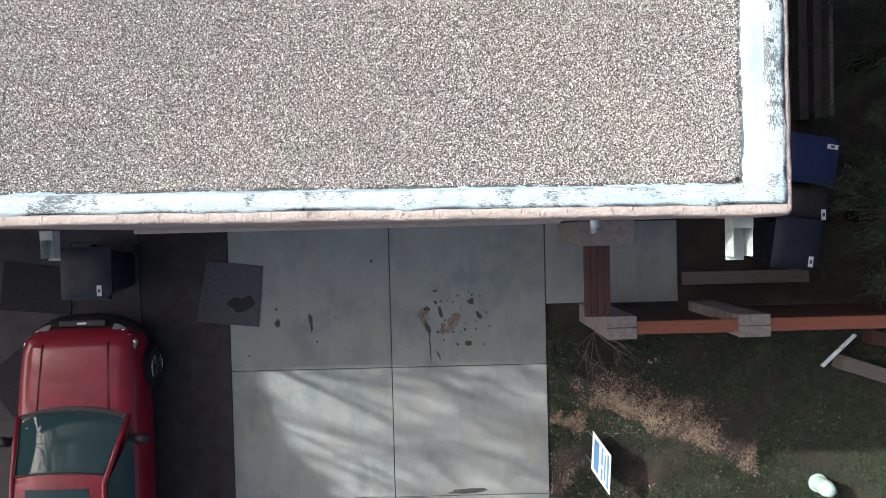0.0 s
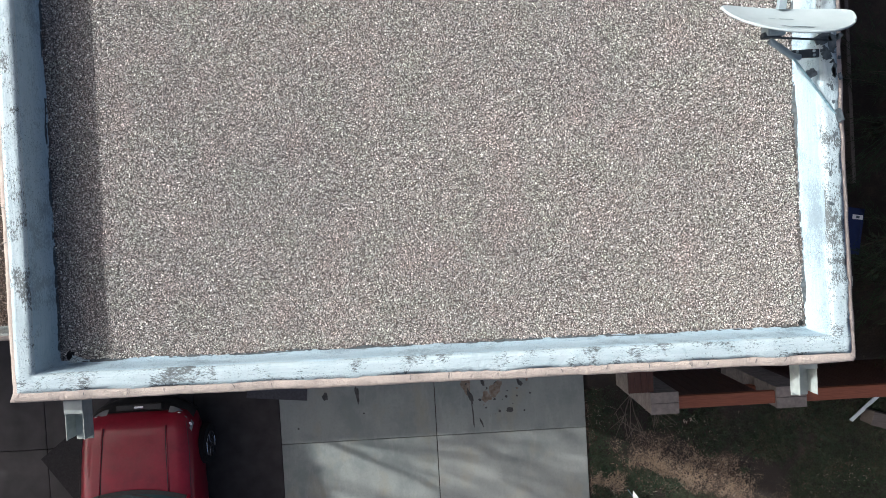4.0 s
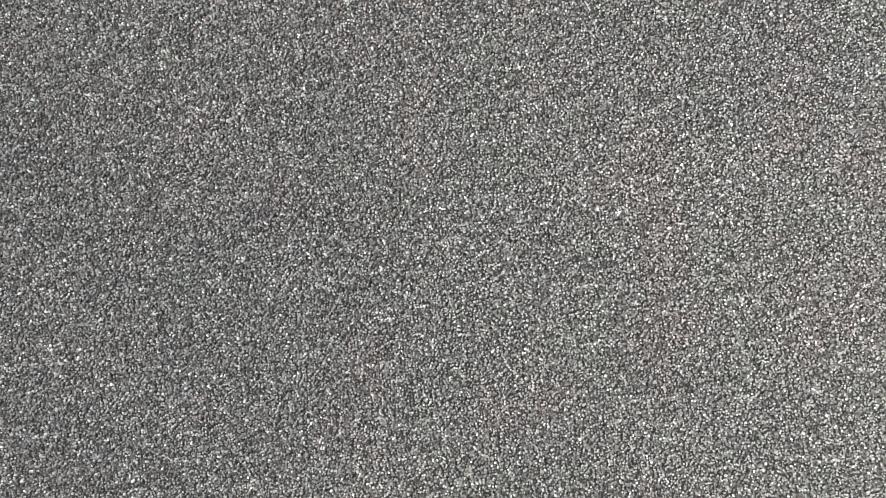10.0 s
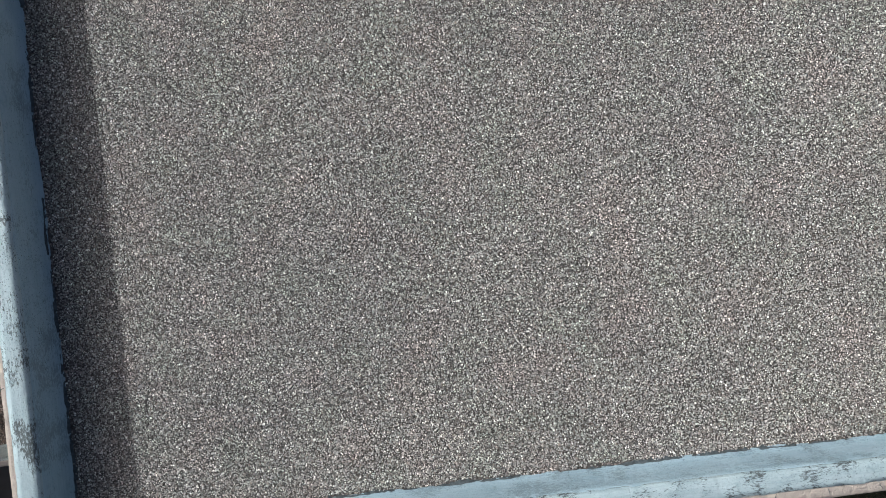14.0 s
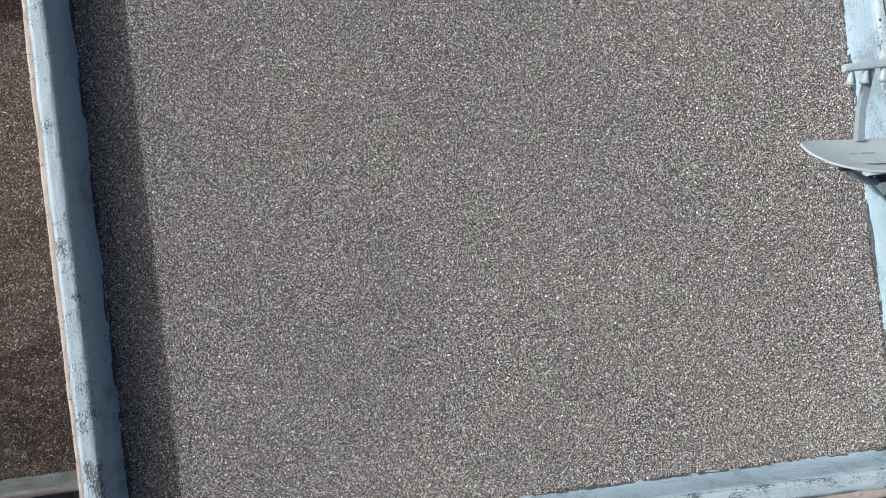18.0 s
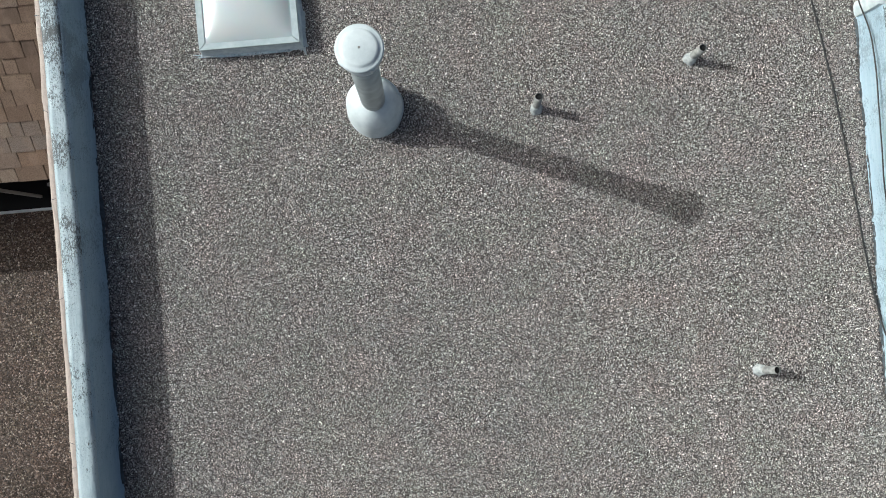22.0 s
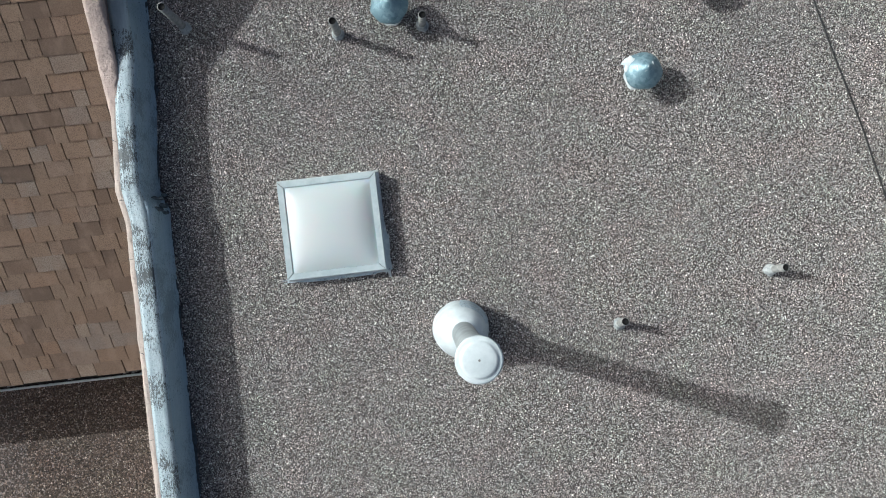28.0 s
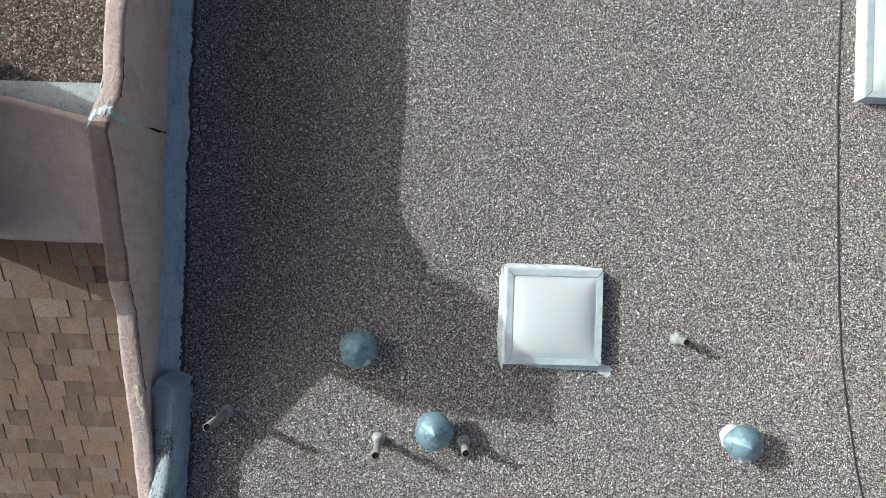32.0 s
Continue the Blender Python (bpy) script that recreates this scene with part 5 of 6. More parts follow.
STATIONS = [(0.18, 0.6, 0.34, 0.58, 0.68, 0.01), (0.22, 0.7, 0.28, 0.66, 0.75, 0.02), (0.32, 0.79, 0.24, 0.72, 0.82, 0.03), (0.5, 0.83, 0.22, 0.78, 0.87, 0.035), (0.9, 0.85, 0.22, 0.83, 0.93, 0.045), (1.38, 0.86, 0.22, 0.88, 0.985, 0.05),
            (1.5, 0.87, 0.22, 0.89, 0.99, 0.02), (2.4, 0.875, 0.22, 0.92, 0.995, 0.0), (3.4, 0.87, 0.22, 0.94, 1.0, 0.0), (4.1, 0.85, 0.26, 0.95, 1.0, 0.0), (4.35, 0.78, 0.32, 0.9, 0.97, 0.0)]
part("body", grid([body_row(*s) for s in STATIONS]), PAINT, car, "dark red body", True)
part("nose", (lambda r: ([*r], [tuple(range(len(r)))]))(body_row(*STATIONS[0])), CAR_BLACK, car)
rows = []
for y, half, z in ((0.04, 0.56, 0.26), (0.0, 0.6, 0.36), (0.0, 0.615, 0.46), (0.03, 0.61, 0.54), (0.1, 0.6, 0.6), (0.18, 0.6, 0.66), (0.21, 0.6, 0.69)):
    rows.append([(CX + half * u, CY - y - 0.11 * (abs(u) ** 3), G + z) for u in np.linspace(-1.3, 1.3, 21)])
part("bumper", grid(rows), CAR_BLACK, car, "black front bumper", True)
part("grille", box(CX - 0.34, CX + 0.34, CY - 0.16, CY - 0.07, G + 0.6, G + 0.665, 0.01), CAR_BLACK, car, "black grille")
part("emblem", box(CX - 0.07, CX + 0.07, CY - 0.13, CY - 0.1, G + 0.66, G + 0.675, 0.004), CHROME, car, "chrome emblem")
for s in (-1, 1):
    rows = []
    for i in range(7):
        v = i / 6
        rows.append([(CX + s * (0.46 + 0.36 * u), CY - 0.13 - 0.26 * u * u - 0.1 * v, G + 0.635 + 0.11 * v + 0.05 * u + 0.012 * math.sin(math.pi * v)) for u in np.linspace(0, 1, 9)])
    hl = part("headlight", grid(rows), LAMP, car, "clear headlight", True)
    for u in (0.45, 0.68, 0.9):
        part("reflector", lathe([(0.035, 0.0), (0.03, 0.012), (0.0, 0.014)], (CX + s * (0.46 + 0.36 * u), CY - 0.18 - 0.26 * u * u, G + 0.7 + 0.05 * u), 12), CHROME, hl)
    part("hood_crease", tube([(CX + s * 0.47, CY - 0.36, G + 0.862), (CX + s * 0.487, CY - 0.7, G + 0.925), (CX + s * 0.517, CY - 1.36, G + 1.013)], 0.012, 6), PAINT, car, "", True)
    part("fender_gap", tube([(CX + s * 0.755, CY - 0.32, G + 0.825), (CX + s * 0.8, CY - 0.7, G + 0.895), (CX + s * 0.82, CY - 1.36, G + 0.986)], 0.004, 6), CAR_BLACK, car)
# cabin
WS0, WS1 = 1.42, 2.1


def cab(y, half, z, bow=0.0, crown=0.03):
    return [(CX + half * u, CY - y - bow * (1 - u * u) * -1, G + z + crown * (1 - u * u)) for u in np.linspace(-1, 1, 13)]


part("windshield", grid([cab(WS0 + (WS1 - WS0) * t, 0.74 - 0.14 * t, 1.0 + 0.44 * t - 0.03 * t * t, 0.12 * (1 - 0.6 * t), 0.05) for t in np.linspace(0, 1, 9)]), CAR_GLASS, car, "tinted windshield reflecting bare branches", True)
part("roof_panel", grid([cab(y, h, z, b, 0.05) for y, h, z, b in ((2.11, 0.61, 1.41, 0.05), (2.2, 0.62, 1.45, 0.03), (2.6, 0.625, 1.48, 0), (3.2, 0.61, 1.47, 0), (3.55, 0.58, 1.43, 0))]), PAINT, car, "", True)
part("sunroof", grid([cab(y, 0.43, z, 0.0, 0.022) for y, z in ((2.25, 1.49), (2.5, 1.512), (2.95, 1.522))]), CAR_GLASS, car, "black sunroof", True)
part("rear_glass", grid([cab(3.55 + 0.6 * t, 0.58 + 0.12 * t, 1.43 - 0.44 * t, 0, 0.05) for t in np.linspace(0, 1, 5)]), CAR_GLASS, car, "", True)
for s in (-1, 1):
    part("pillar", tube([(CX + s * 0.79, CY - 1.38, G + 0.985), (CX + s * 0.7, CY - 1.8, G + 1.24), (CX + s * 0.625, CY - 2.2, G + 1.45), (CX + s * 0.63, CY - 3.0, G + 1.48), (CX + s * 0.66, CY - 3.6, G + 1.4), (CX + s * 0.76, CY - 4.15, G + 0.98)], [0.035, 0.035, 0.035, 0.03, 0.045, 0.05], 10), PAINT, car, "red roof pillar", True)
    part("side_glass", ([(CX + s * 0.83, CY - 1.6, G + 0.99), (CX + s * 0.655, CY - 2.2, G + 1.42), (CX + s * 0.66, CY - 2.75, G + 1.44), (CX + s * 0.835, CY - 2.75, G + 0.99)], [(0, 1, 2, 3)]), CAR_GLASS, car, "dark side window")
    part("side_glass", ([(CX + s * 0.835, CY - 2.82, G + 0.99), (CX + s * 0.66, CY - 2.82, G + 1.44), (CX + s * 0.68, CY - 3.5, G + 1.38), (CX + s * 0.8, CY - 3.95, G + 0.99)], [(0, 1, 2, 3)]), CAR_GLASS, car, "dark side window")
    part("door_post", box(CX + s * 0.75 - 0.02, CX + s * 0.75 + 0.02, CY - 2.83, CY - 2.74, G + 0.98, G + 1.44, 0.005, None), CAR_BLACK, car)
    mirror = part("mirror", lathe([(0.0, -0.1), (0.06, -0.09), (0.075, 0.0), (0.06, 0.09), (0.0, 0.1)], (CX + s * 0.98, CY - 1.72, G + 1.03), 14, 0.0, Euler((0, 1.4, 0.15 * s)).to_matrix()), CAR_BLACK, car, "black side mirror", True)
    part("mirror_arm", tube([(CX + s * 0.85, CY - 1.68, G + 0.98), (CX + s * 0.95, CY - 1.7, G + 1.02)], 0.025, 8), CAR_BLACK, mirror)
for s in (-1, 1):
    part("windshield_seal", tube([(CX + s * (0.745 - 0.14 * t), CY - (WS0 + (WS1 - WS0) * t), G + 1.006 + 0.44 * t - 0.03 * t * t) for t in np.linspace(0, 1, 8)], 0.016, 6), CAR_BLACK, car, "black glass seal")
    # Black line paints the dark reflection along the hood crease.
    part("hood_seam", tube([(CX + s * 0.455, CY - 0.36, G + 0.865), (CX + s * 0.47, CY - 0.7, G + 0.929), (CX + s * 0.5, CY - 1.36, G + 1.018)], 0.0055, 6), CAR_BLACK, car)
part("windshield_seal", tube([tuple(Vector(p) + Vector((0, 0.01, 0.006))) for p in cab(WS1, 0.6, 1.41, 0.05, 0.05)], 0.014, 6), CAR_BLACK, car, "black glass seal")
part("inspection_sticker", box(CX - 0.62, CX - 0.53, CY - 1.56, CY - 1.51, G + 1.09, G + 1.1, 0, None), LABEL, car, "small white sticker")
part("cowl", grid([cab(1.37, 0.77, 1.0, 0.13, 0.035), cab(1.47, 0.76, 1.012, 0.13, 0.04)]), CAR_BLACK, car, "black wiper cowl", True)
for x0, x1, y0, y1 in ((-0.62, 0.0, 1.34, 1.36), (-0.02, 0.6, 1.3, 1.5)):
    part("wiper", tube([(CX + x0, CY - y0, G + 1.055), (CX + (x0 + x1) / 2, CY - (y0 + y1) / 2 + 0.04, G + 1.075), (CX + x1, CY - y1, G + 1.06)], 0.01, 6), BLACK, car, "wiper blade")
for s in (-1, 1):
    for y in (0.82, 3.45):
        tx = CX + s * 0.83
        wheel = part("wheel", tube([(tx - s * 0.1, CY - y, G + 0.3), (tx + s * 0.085, CY - y, G + 0.3)], 0.3, 32), TYRE, car, "black tyre on an alloy rim")
        part("arch", tube([(tx - s * 0.03, CY - y + 0.37 * math.cos(t), G + 0.3 + 0.37 * math.sin(t)) for t in np.linspace(0.1, math.pi - 0.1, 14)], 0.022, 6), PAINT, car, "", True)
        part("rim", tube([(tx + s * 0.08, CY - y, G + 0.3), (tx + s * 0.091, CY - y, G + 0.3)], 0.2, 28), CAR_BLACK, wheel)
        part("rim_ring", tube([(tx + s * 0.093, CY - y + 0.19 * math.cos(t), G + 0.3 + 0.19 * math.sin(t)) for t in np.linspace(0, 2 * math.pi, 29)], 0.013, 6, False), CHROME, wheel, "bright alloy rim", True)
        for k in range(5):
            part("spoke", box(-0.006, 0.006, -0.028, 0.028, 0.02, 0.19, 0.004, Matrix.Translation((tx + s * 0.097, CY - y, G + 0.3)) @ Euler((k * 2 * math.pi / 5, 0, 0)).to_matrix().to_4x4()), CHROME, wheel)


# ---- trees, shrubs, turf ----
def limb(vs, fs, a, b, r0, r1, sides=6):
    n = len(vs)
    v, f = tube([a, b] if sides < 5 else [a, a.lerp(b, 0.5) + Vector((random.uniform(-1, 1), random.uniform(-1, 1), random.uniform(-1, 1))) * (b - a).length * 0.05, b], [r0, r1] if sides < 5 else [r0, (r0 + r1) / 2, r1], sides, False)
    vs += v
    fs += [tuple(i + n for i in q) for q in f]


def bare_tree(x, y, height, spread, seed, label):
    random.seed(seed)
    o = thing("bare_tree", (x, y, G), label, "tree")
    vs, fs, tw, tf = [], [], [], []
    base = Vector((x, y, G - 0.1))
    fork = base + Vector((0.2, 0.1, height * 0.3))
    limb(vs, fs, base, fork, 0.14, 0.08, 12)

    def grow(p, way, length, r, depth):
        end = p + way * length
        limb(vs if depth < 3 else tw, fs if depth < 3 else tf, p, end, r, r * 0.76, 7 if depth < 2 else 4 if depth < 5 else 3)
        if depth >= 6:
            return
        for _ in range(3 if depth < 5 else 2):
            turn = Vector((random.uniform(-1, 1), random.uniform(-1, 1), random.uniform(-0.35, 0.8))) * spread
            grow(end, (way + turn).normalized(), length * random.uniform(0.62, 0.85), r * 0.76, depth + 1)

    for k in range(6):
        t = k * 1.06 + seed
        grow(fork, Vector((math.cos(t) * 0.7, math.sin(t) * 0.7, 0.9)).normalized(), height * 0.17, 0.03, 0)
    part("trunk", (vs, fs), BARK, o, "bare trunk and limbs", True)
    part("twig_mass", (tw, tf), BARK, o, "fine bare twigs")
    random.seed(0)


def conifer(x, y, height, radius, seed, label, skip=0.25):
    random.seed(seed)
    o = thing("conifer", (x, y, G), label, "tree")
    part("trunk", tube([(x, y, G - 0.1), (x + 0.05, y, G + height * 0.5), (x, y + 0.05, G + height * 0.96)], [0.14, 0.09, 0.02], 10), BARK, o, "", True)
    bv, bf, nv, nf = [], [], [], []
    for k in range(int(height * 26)):
        h = random.uniform(0.08, 1.0)
        t = random.uniform(0, 2 * math.pi)
        reach = radius * (1.06 - h) ** 0.7 * random.uniform(0.6, 1.1)
        a = Vector((x, y, G + height * h))
        b = a + Vector((math.cos(t) * reach, math.sin(t) * reach, -0.12 * reach + random.uniform(-0.1, 0.25)))
        limb(bv, bf, a, b, 0.009, 0.003, 4)
        for j in range(int(30 + reach * 40)):
            p = a.lerp(b, random.uniform(0.2, 1.02)) + Vector((random.gauss(0, 0.07), random.gauss(0, 0.07), random.gauss(0, 0.05)))
            way = Vector((random.gauss(0, 1) + math.cos(t), random.gauss(0, 1) + math.sin(t), random.gauss(0, 0.5))).normalized() * random.uniform(0.04, 0.09)
            side = way.cross(Vector((random.random(), random.random(), 1))).normalized() * 0.0065
            n = len(nv)
            nv += [tuple(p - side), tuple(p + side), tuple(p + way + side * 0.3), tuple(p + way - side * 0.3)]
            nf.append((n, n + 1, n + 2, n + 3))
    part("branch_wood", (bv, bf), NEEDLE, o)
    part("crown", (nv, nf), NEEDLE, o, "sparse dark green needles")
    random.seed(0)


conifer(3.75, 0.3, 4.3, 2.0, 3, "dark green conifer beside the house")
conifer(3.9, 2.6, 4.6, 2.2, 5, "dark green conifer beyond the bins")
bare_tree(-15.3, 0.3, 11.5, 0.6, 9, "tall leafless tree beside the attached house")
bare_tree(-14.5, 1.5, 12.5, 0.6, 4, "tall leafless tree beyond the attached house")


def evergreen(x, y, z, radius, seed, label):
    random.seed(seed)
    o = thing("shade_evergreen", (x, y, G), label, "tree")
    part("trunk", tube([(x, y, G - 0.1), (x + 0.1, y, G + 2.5), (x, y, z)], [0.25, 0.2, 0.1], 12), BARK, o, "", True)
    nv, nf = [], []
    for k in range(1500):
        d = Vector((random.gauss(0, 1), random.gauss(0, 1), random.gauss(0, 1))).normalized()
        c = Vector((x, y, z)) + d * radius * random.uniform(0.9, 0.96) * (1 + 0.03 * noise.noise(d * 2.5))
        for j in range(18):
            p = c + Vector((random.gauss(0, 0.08), random.gauss(0, 0.08), random.gauss(0, 0.08)))
            a = Vector((random.gauss(0, 1), random.gauss(0, 1), random.gauss(0, 1))).normalized() * 0.15
            b = a.orthogonal().normalized() * 0.055
            n = len(nv)
            nv += [tuple(p - b), tuple(p + a * 0.5 - b), tuple(p + a + b), tuple(p + b)]
            nf.append((n, n + 1, n + 2, n + 3))
    part("crown", (nv, nf), NEEDLE, o, "dense dark green foliage")
    random.seed(0)


# Unseen crowns added to cast the solid shade over car and driveway.
evergreen(-20.67, 2.86, 1.94, 2.5, 23, "unseen dense evergreen added to shade the car")
evergreen(-20.14, 0.01, 1.94, 3.35, 17, "unseen round evergreen added to shade the driveway")

shrub = thing("bare_shrub", (-0.3, -1.5, G), "leafless twiggy shrub below the block post", "shrub")
random.seed(8)
vs, fs = [], []
for k in range(9):
    t = random.uniform(3.4, 6.0)
    a = Vector((-0.3, -1.42, G))
    b = a + Vector((math.cos(t) * 0.4, math.sin(t) * 0.5, random.uniform(0.2, 0.6)))
    limb(vs, fs, a, b, 0.008, 0.005, 5)
    for j in range(3):
        limb(vs, fs, a.lerp(b, 0.6 + 0.15 * j), b + Vector((random.uniform(-0.25, 0.25), random.uniform(-0.25, 0.15), random.uniform(-0.05, 0.2))), 0.005, 0.003, 4)
part("twig_mass", (vs, fs), plain("pale dry twigs", (0.2, 0.16, 0.13), (0.12, 0.095, 0.08), 12, 0.9, 0, 0), shrub, kind="stuff")


NEEDLE_DARK = plain("dark juniper needles", (0.03, 0.045, 0.028), (0.05, 0.06, 0.03), 14, 0.85)


def juniper(x, y, reach, seed, label):
    """A low spreading evergreen: arching bare limbs with feathery sprays."""
    random.seed(seed)
    o = thing("juniper_shrub", (x, y, G), label, "shrub", "junipers beside the house")
    vs, fs, nv, nf = [], [], [], []
    for k in range(34):
        t = random.uniform(0, 2 * math.pi)
        long, rise = reach * random.uniform(0.45, 1.0), random.uniform(0.5, 1.5)
        line = [Vector((x + math.cos(t) * long * f + 0.1 * noise.noise((f * 3, k, 1)), y + math.sin(t) * long * f + 0.1 * noise.noise((f * 3, k, 5)), G + rise * math.sin(f * 2.0))) for f in np.linspace(0, 1, 9)]
        for i, (a, b) in enumerate(zip(line, line[1:])):
            limb(vs, fs, a, b, 0.016 - 0.0016 * i, 0.0144 - 0.0016 * i, 5)
            for j in range(0 if i < 2 else 26):
                p = a.lerp(b, random.random())
                way = ((b - a).normalized() + Vector((random.gauss(0, 0.6), random.gauss(0, 0.6), random.gauss(0.1, 0.3)))).normalized()
                p = p + way * random.uniform(0, 0.16)
                side = way.orthogonal().normalized() * random.uniform(0.005, 0.011)
                n = len(nv)
                nv += [tuple(p - side), tuple(p + side), tuple(p + way * random.uniform(0.06, 0.13))]
                nf.append((n, n + 1, n + 2))
    part("limb", (vs, fs), BARK, o, "bare grey limbs")
    part("foliage", (nv, nf), NEEDLE_DARK, o, "feathery dark green sprays", kind="stuff")
    random.seed(0)


juniper(4.35, 3.1, 1.5, 51, "dark spreading juniper beside the timber retainer")
juniper(4.2, 1.1, 1.45, 52, "dark spreading juniper beside the bins")
juniper(4.3, -0.5, 1.3, 53, "dark juniper with bare limbs behind the fence")


def turf(name, mat, count, test, label, low, high, seed, wide=1.0):
    random.seed(seed)
    vs, fs = [], []
    while count > 0:
        x, y = random.uniform(-1.0, 6.0), random.uniform(-4.4, -1.3)
        if not test(x, y):
            count -= 0.2
            continue
        count -= 1
        t = random.uniform(0, 2 * math.pi)
        h = random.uniform(low, high)
        w = Vector((math.cos(t), math.sin(t), 0)) * random.uniform(0.006, 0.013) * wide
        tip = Vector((random.gauss(0, 0.04), random.gauss(0, 0.04), h))
        p = Vector((x, y, G - 0.03))
        n = len(vs)
        vs += [tuple(p - w), tuple(p + w), tuple(p + tip)]
        fs.append((n, n + 1, n + 2))
    random.seed(0)
    ob = part(name, (vs, fs), mat, None, label, kind="stuff")
    return tagged(ob, category="grass")


def brown_here(x, y):
    return max(0.0, 1 - math.hypot((x - 1.75) / 0.95, (y + 2.85) / 0.55)) + 0.8 * max(0.0, 1 - math.hypot((x - 0.25) / 0.5, (y + 3.75) / 0.3))


def green_here(x, y):
    return 0.8 * noise.noise((x * 1.5 + 3, y * 1.5, 0)) + 0.6 * noise.noise((x * 6, y * 6, 3)) + 0.3 * noise.noise((x * 19, y * 19, 3)) + 0.14 * abs(x - 0.7) - 0.14 * (y + 2.9) - 0.9 * brown_here(x, y) > -0.3


def straw_here(x, y):
    return (abs(y + 2.68 + 0.42 * (x - 0.6)) < 0.36 + 0.3 * noise.noise((x * 2, y * 2, 7)) and -0.4 < x < 2.2) or (x < -0.45 and y < -2.1 and noise.noise((x * 3, y * 3, 2)) + 0.5 * noise.noise((x * 9, y * 9, 2)) > 0.08)


LITTER = plain("brown dead leaves", (0.2, 0.14, 0.1), (0.05, 0.034, 0.027), 26, 0.9, 0, 0)
turf("grass", GRASS, 120000, lambda x, y: green_here(x, y) and not straw_here(x, y), "patchy short green grass", 0.02, 0.06, 11)
turf("dry_grass", STRAW, 30000, straw_here, "dead straw coloured grass", 0.01, 0.04, 12)
turf("leaf_litter", LITTER, 26000, lambda x, y: brown_here(x, y) > 0.1 or noise.noise((x * 2.3, y * 2.3, 4)) > 0.1, "scattered brown leaf litter", 0.008, 0.025, 13, 1.4)
turf("pale_leaves", plain("pale dead leaves", (0.42, 0.36, 0.29), (0.26, 0.2, 0.15), 30, 0.9, 0, 0), 2600, lambda x, y: noise.noise((x * 1.1, y * 1.1, 9)) + 0.5 * noise.noise((x * 5, y * 5, 2)) > 0.12 * (x - 0.8), "scattered pale dead leaves", 0.015, 0.03, 14, 1.7)

# ---- shingles, course by course ----
random.seed(21)
LENGTHS = (0.11, 0.15, 0.2, 0.25)
meshes = []
for w in LENGTHS:
    me = bpy.data.meshes.new("shingle")
    bm = bmesh.new()
    bmesh.ops.create_cube(bm, size=1, matrix=Matrix.LocRotScale((w / 2, 0.09, 0.004), None, (w - 0.006, 0.2, 0.03)))
    for v in bm.verts:
        if v.co.y < 0.05:
            v.co.x += 0.016 if v.co.x > w / 2 else 0.018
    bm.to_mesh(me)
    bm.free()
    me.materials.append(SHINGLE)
    meshes.append(me)
EXPOSE = 0.129
lie = Euler((ang, 0, 0)).to_matrix().to_4x4()
for course in range(int(3.95 / math.cos(ang) / EXPOSE) + 1):
    y = 6.11 + course * EXPOSE * math.cos(ang)
    if y > 9.84:
        break
    x = -6.36 - random.uniform(0.0, 0.03)
    while x > -8.25:
        k = random.randrange(4)
        x -= LENGTHS[k]
        ob = new("shingle", meshes[k])
        ob.parent = shingled
        ob.matrix_parent_inverse = shingled.matrix_basis.inverted()
        ob.matrix_basis = Matrix.Translation((x, y + random.uniform(-0.005, 0.005), shingle_z(y) - 0.012 + random.uniform(0, 0.004))) @ lie @ Euler((radians(-2.6), 0, random.uniform(-0.006, 0.006))).to_matrix().to_4x4()
random.seed(0)


random.seed(22)
vs, fs = [], []
for course in range(29):
    y = 6.11 + course * EXPOSE * math.cos(ang)
    if y > 9.84:
        break
    x = -8.2
    while x > -12.1:
        w = random.choice(LENGTHS)
        x -= w
        turn = Matrix.Translation((x, y, shingle_z(y) - 0.012 + random.uniform(0, 0.004))) @ lie @ Euler((radians(-2.6), 0, 0)).to_matrix().to_4x4()
        n = len(vs)
        for a, b, c in ((0.018, -0.01, -0.005), (w + 0.014, -0.01, -0.005), (w - 0.002, 0.19, -0.005), (0.002, 0.19, -0.005), (0.018, -0.01, 0.0135), (w + 0.014, -0.01, 0.0135), (w - 0.002, 0.19, 0.0135), (0.002, 0.19, 0.0135)):
            vs.append(tuple(turn @ Vector((a, b, c))))
        fs += [tuple(n + k for k in q) for q in ((4, 5, 6, 7), (0, 1, 5, 4), (1, 2, 6, 5), (3, 0, 4, 7), (2, 3, 7, 6))]
part("far_shingles", (vs, fs), shingle_material(True), shingled, kind="stuff")
random.seed(0)


# ---- loose gravel, stone by stone ----
def pebble_material(name, stops):
    m = material(name, (0.3, 0.28, 0.25), 0.8)
    n = Nodes(m)
    r = n.add("ShaderNodeNewGeometry").outputs["Random Per Island"]
    c = n.ramp(r, *stops)
    patch = n.ramp(n.noise(0.9, 6, 0.7), (0.3, (0.9, 0.9, 0.905)), (0.7, (1.1, 1.08, 1.06)))
    c = n.mix(1.0, c, patch, "MULTIPLY")
    hue = n.ramp(n.noise(3.1, 4, 0.6), (0.34, (0.95, 1.0, 0.95)), (0.5, (1.0, 1.0, 1.0)), (0.66, (1.06, 0.985, 0.985)))
    c = n.mix(1.0, c, hue, "MULTIPLY")
    clump = n.ramp(n.noise(36, 2, 0.5), (0.3, 0.44), (0.7, 1.56))
    n.colour(n.mix(1.0, c, clump, "MULTIPLY"))
    return m


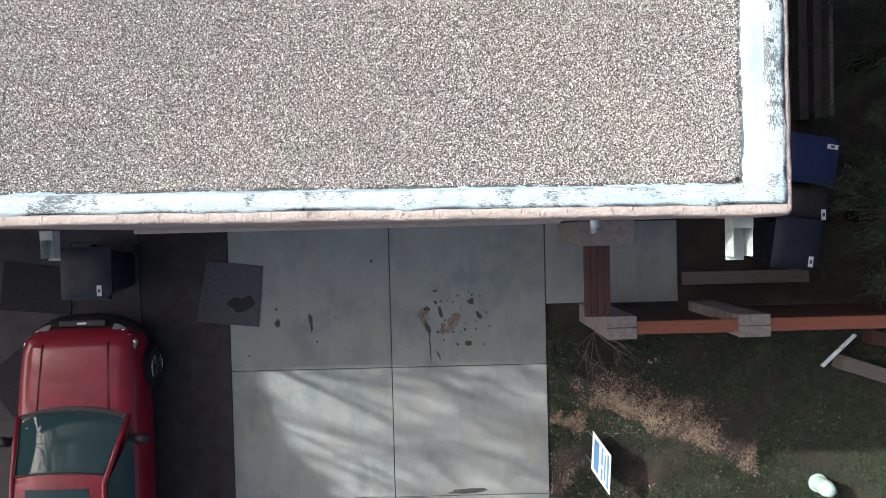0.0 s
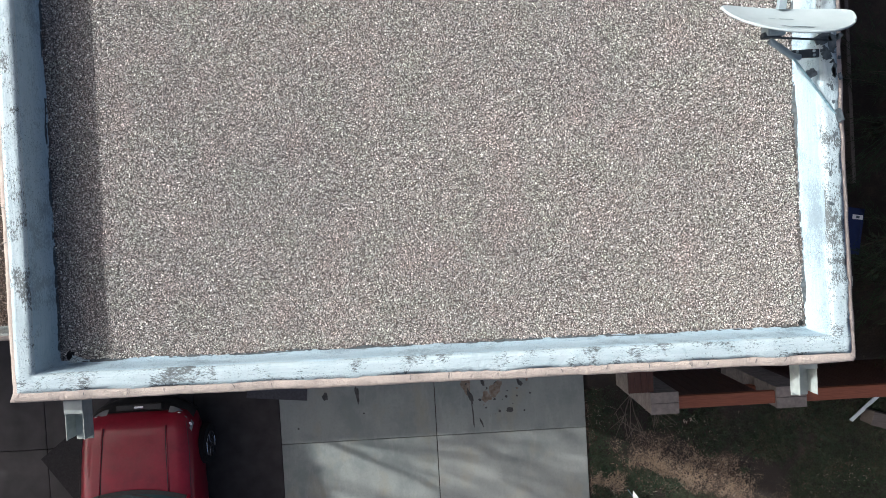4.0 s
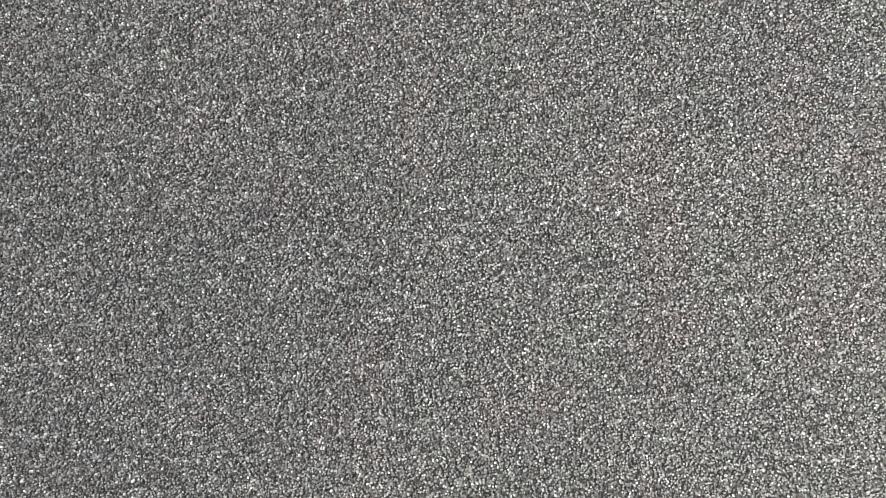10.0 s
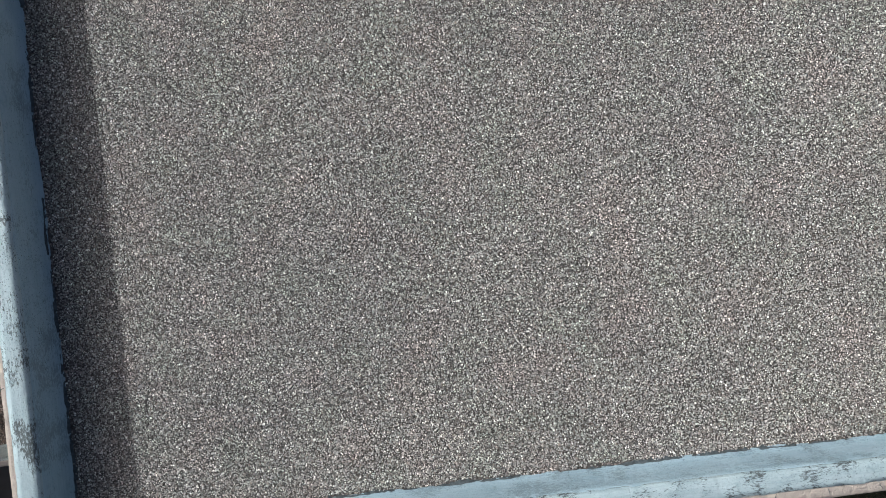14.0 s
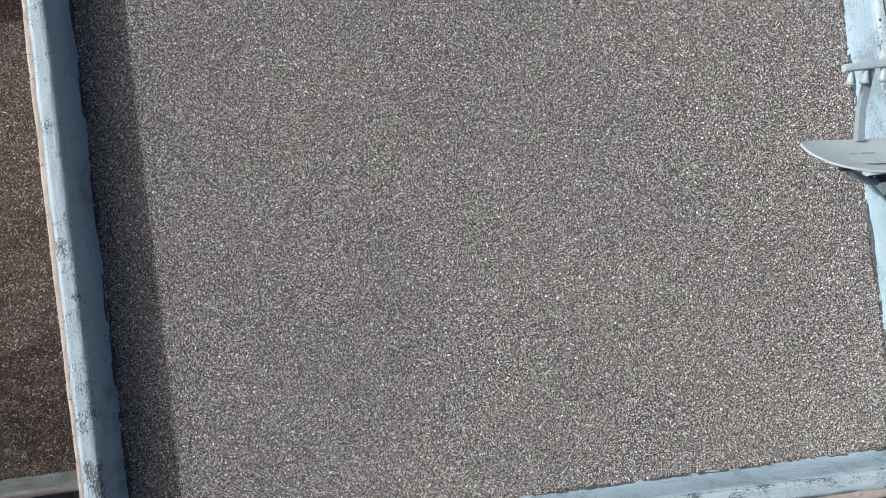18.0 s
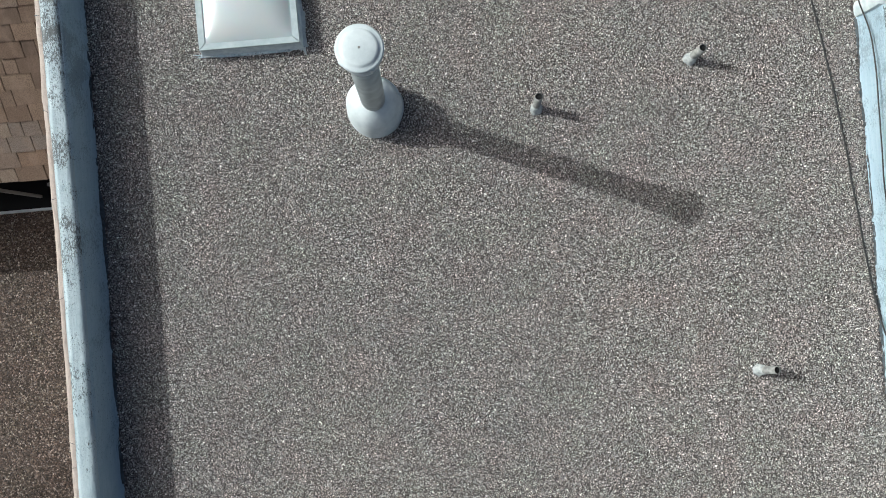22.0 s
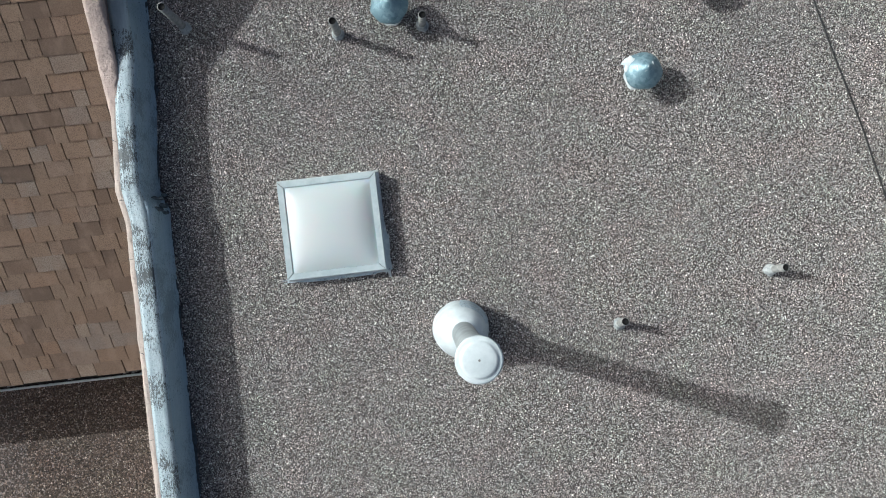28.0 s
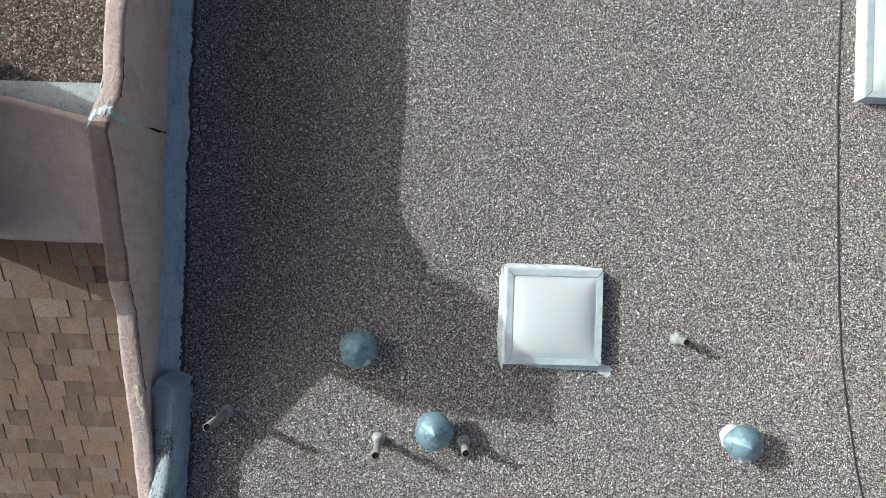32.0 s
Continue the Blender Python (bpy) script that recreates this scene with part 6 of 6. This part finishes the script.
def pebbles(name, x0, x1, y0, y1, z, step, mat, label, keep, seed):
    rng = np.random.default_rng(seed)
    gx, gy = np.meshgrid(np.arange(x0, x1, step), np.arange(y0, y1, step))
    px = gx.ravel() + rng.uniform(-0.45, 0.45, gx.size) * step
    py = gy.ravel() + rng.uniform(-0.45, 0.45, gx.size) * step
    ok = keep(px, py)
    px, py = px[ok], py[ok]
    n = len(px)
    r = step * rng.uniform(0.4, 0.66, n) * np.where(rng.random(n) < 0.08, 1.35, 1.0)
    t = rng.uniform(0, 2 * np.pi, n)[:, None] + np.arange(4)[None] * (2 * np.pi / 4) + rng.uniform(-0.35, 0.35, (n, 4))
    long = rng.uniform(0.7, 1.0, n)[:, None]
    turn = rng.uniform(0, np.pi, n)[:, None]
    u, v = r[:, None] * np.cos(t), r[:, None] * long * np.sin(t)
    co = np.empty((n, 5, 3))
    co[:, :4, 0] = px[:, None] + u * np.cos(turn) - v * np.sin(turn)
    co[:, :4, 1] = py[:, None] + u * np.sin(turn) + v * np.cos(turn)
    co[:, :4, 2] = z + rng.uniform(-0.2, 0.4, (n, 4)) * r[:, None]
    co[:, 4, 0] = px + rng.uniform(-0.4, 0.4, n) * r
    co[:, 4, 1] = py + rng.uniform(-0.4, 0.4, n) * r
    co[:, 4, 2] = z + rng.uniform(0.6, 1.5, n) * r
    base = np.arange(n)[:, None] * 5
    k = np.arange(4)[None]
    tri = np.stack([base + k, base + (k + 1) % 4, np.broadcast_to(base + 4, (n, 4))], 2).reshape(-1)
    me = bpy.data.meshes.new(name)
    me.vertices.add(5 * n)
    me.vertices.foreach_set("co", co.ravel())
    me.loops.add(12 * n)
    me.loops.foreach_set("vertex_index", tri.astype(np.int32))
    me.polygons.add(4 * n)
    me.polygons.foreach_set("loop_start", np.arange(0, 12 * n, 3, dtype=np.int32))
    me.update(calc_edges=True)
    me.materials.append(mat)
    return tagged(new(name, me), label, "gravel", kind="stuff")


STONES = pebble_material("pink grey stones", ((0.0, (0.135, 0.13, 0.123)), (0.16, (0.235, 0.226, 0.214)), (0.36, (0.335, 0.326, 0.308)), (0.56, (0.43, 0.41, 0.384)), (0.76, (0.435, 0.446, 0.428)), (0.9, (0.52, 0.52, 0.492)), (0.965, (0.82, 0.82, 0.79))))
DARK_STONES = pebble_material("brown stones", ((0.0, (0.04, 0.032, 0.026)), (0.4, (0.115, 0.089, 0.069)), (0.7, (0.19, 0.145, 0.112)), (0.9, (0.32, 0.265, 0.22)), (1.0, (0.55, 0.49, 0.43))))


def on_roof(x, y):
    left = np.where(y > 8.97, -6.165, left_foot(y) + 0.012) + 0.01 * np.sin(y * 7) + 0.008 * np.sin(y * 17 + 1)
    right = np.where(y < 6.72, np.interp(y, [0.5, 2.1, 4.9, 6.6], [-0.5, -0.512, -0.46, -0.44]) + 0.008 * np.sin(y * 9), 0.2)
    front = 0.54 - 0.0097 * (x + 6.155) + 0.008 * np.sin(x * 8)
    stray = 0.016 * np.sin(x * 917.3 + y * 713.7) * np.abs(np.sin(x * 311.1 - y * 517.9)) ** 2
    return (x > left + stray) & (x < right + stray) & (y > front + stray)


pebbles("roof_gravel", -6.16, 0.2, 0.49, 12.2, 0.0, 0.0116, STONES, "loose pinkish grey roof gravel", on_roof, 3)
pebbles("roof_gravel", -6.16, 3.38, 6.8, 17.4, 0.0, 0.036, STONES, "loose pinkish grey gravel on the rear roof", lambda x, y: (y > 12.2) | (x > 0.2), 6)
pebbles("low_roof_gravel", -8.7, -6.37, 0.64, 6.0, NB, 0.019, DARK_STONES, "loose dark brown roof gravel", lambda x, y: y > 0, 4)
pebbles("high_roof_gravel", -7.4, -6.37, 10.93, 12.2, 0.8, 0.0135, DARK_STONES, "loose brown gravel on the higher roof", lambda x, y: y > 0, 5)
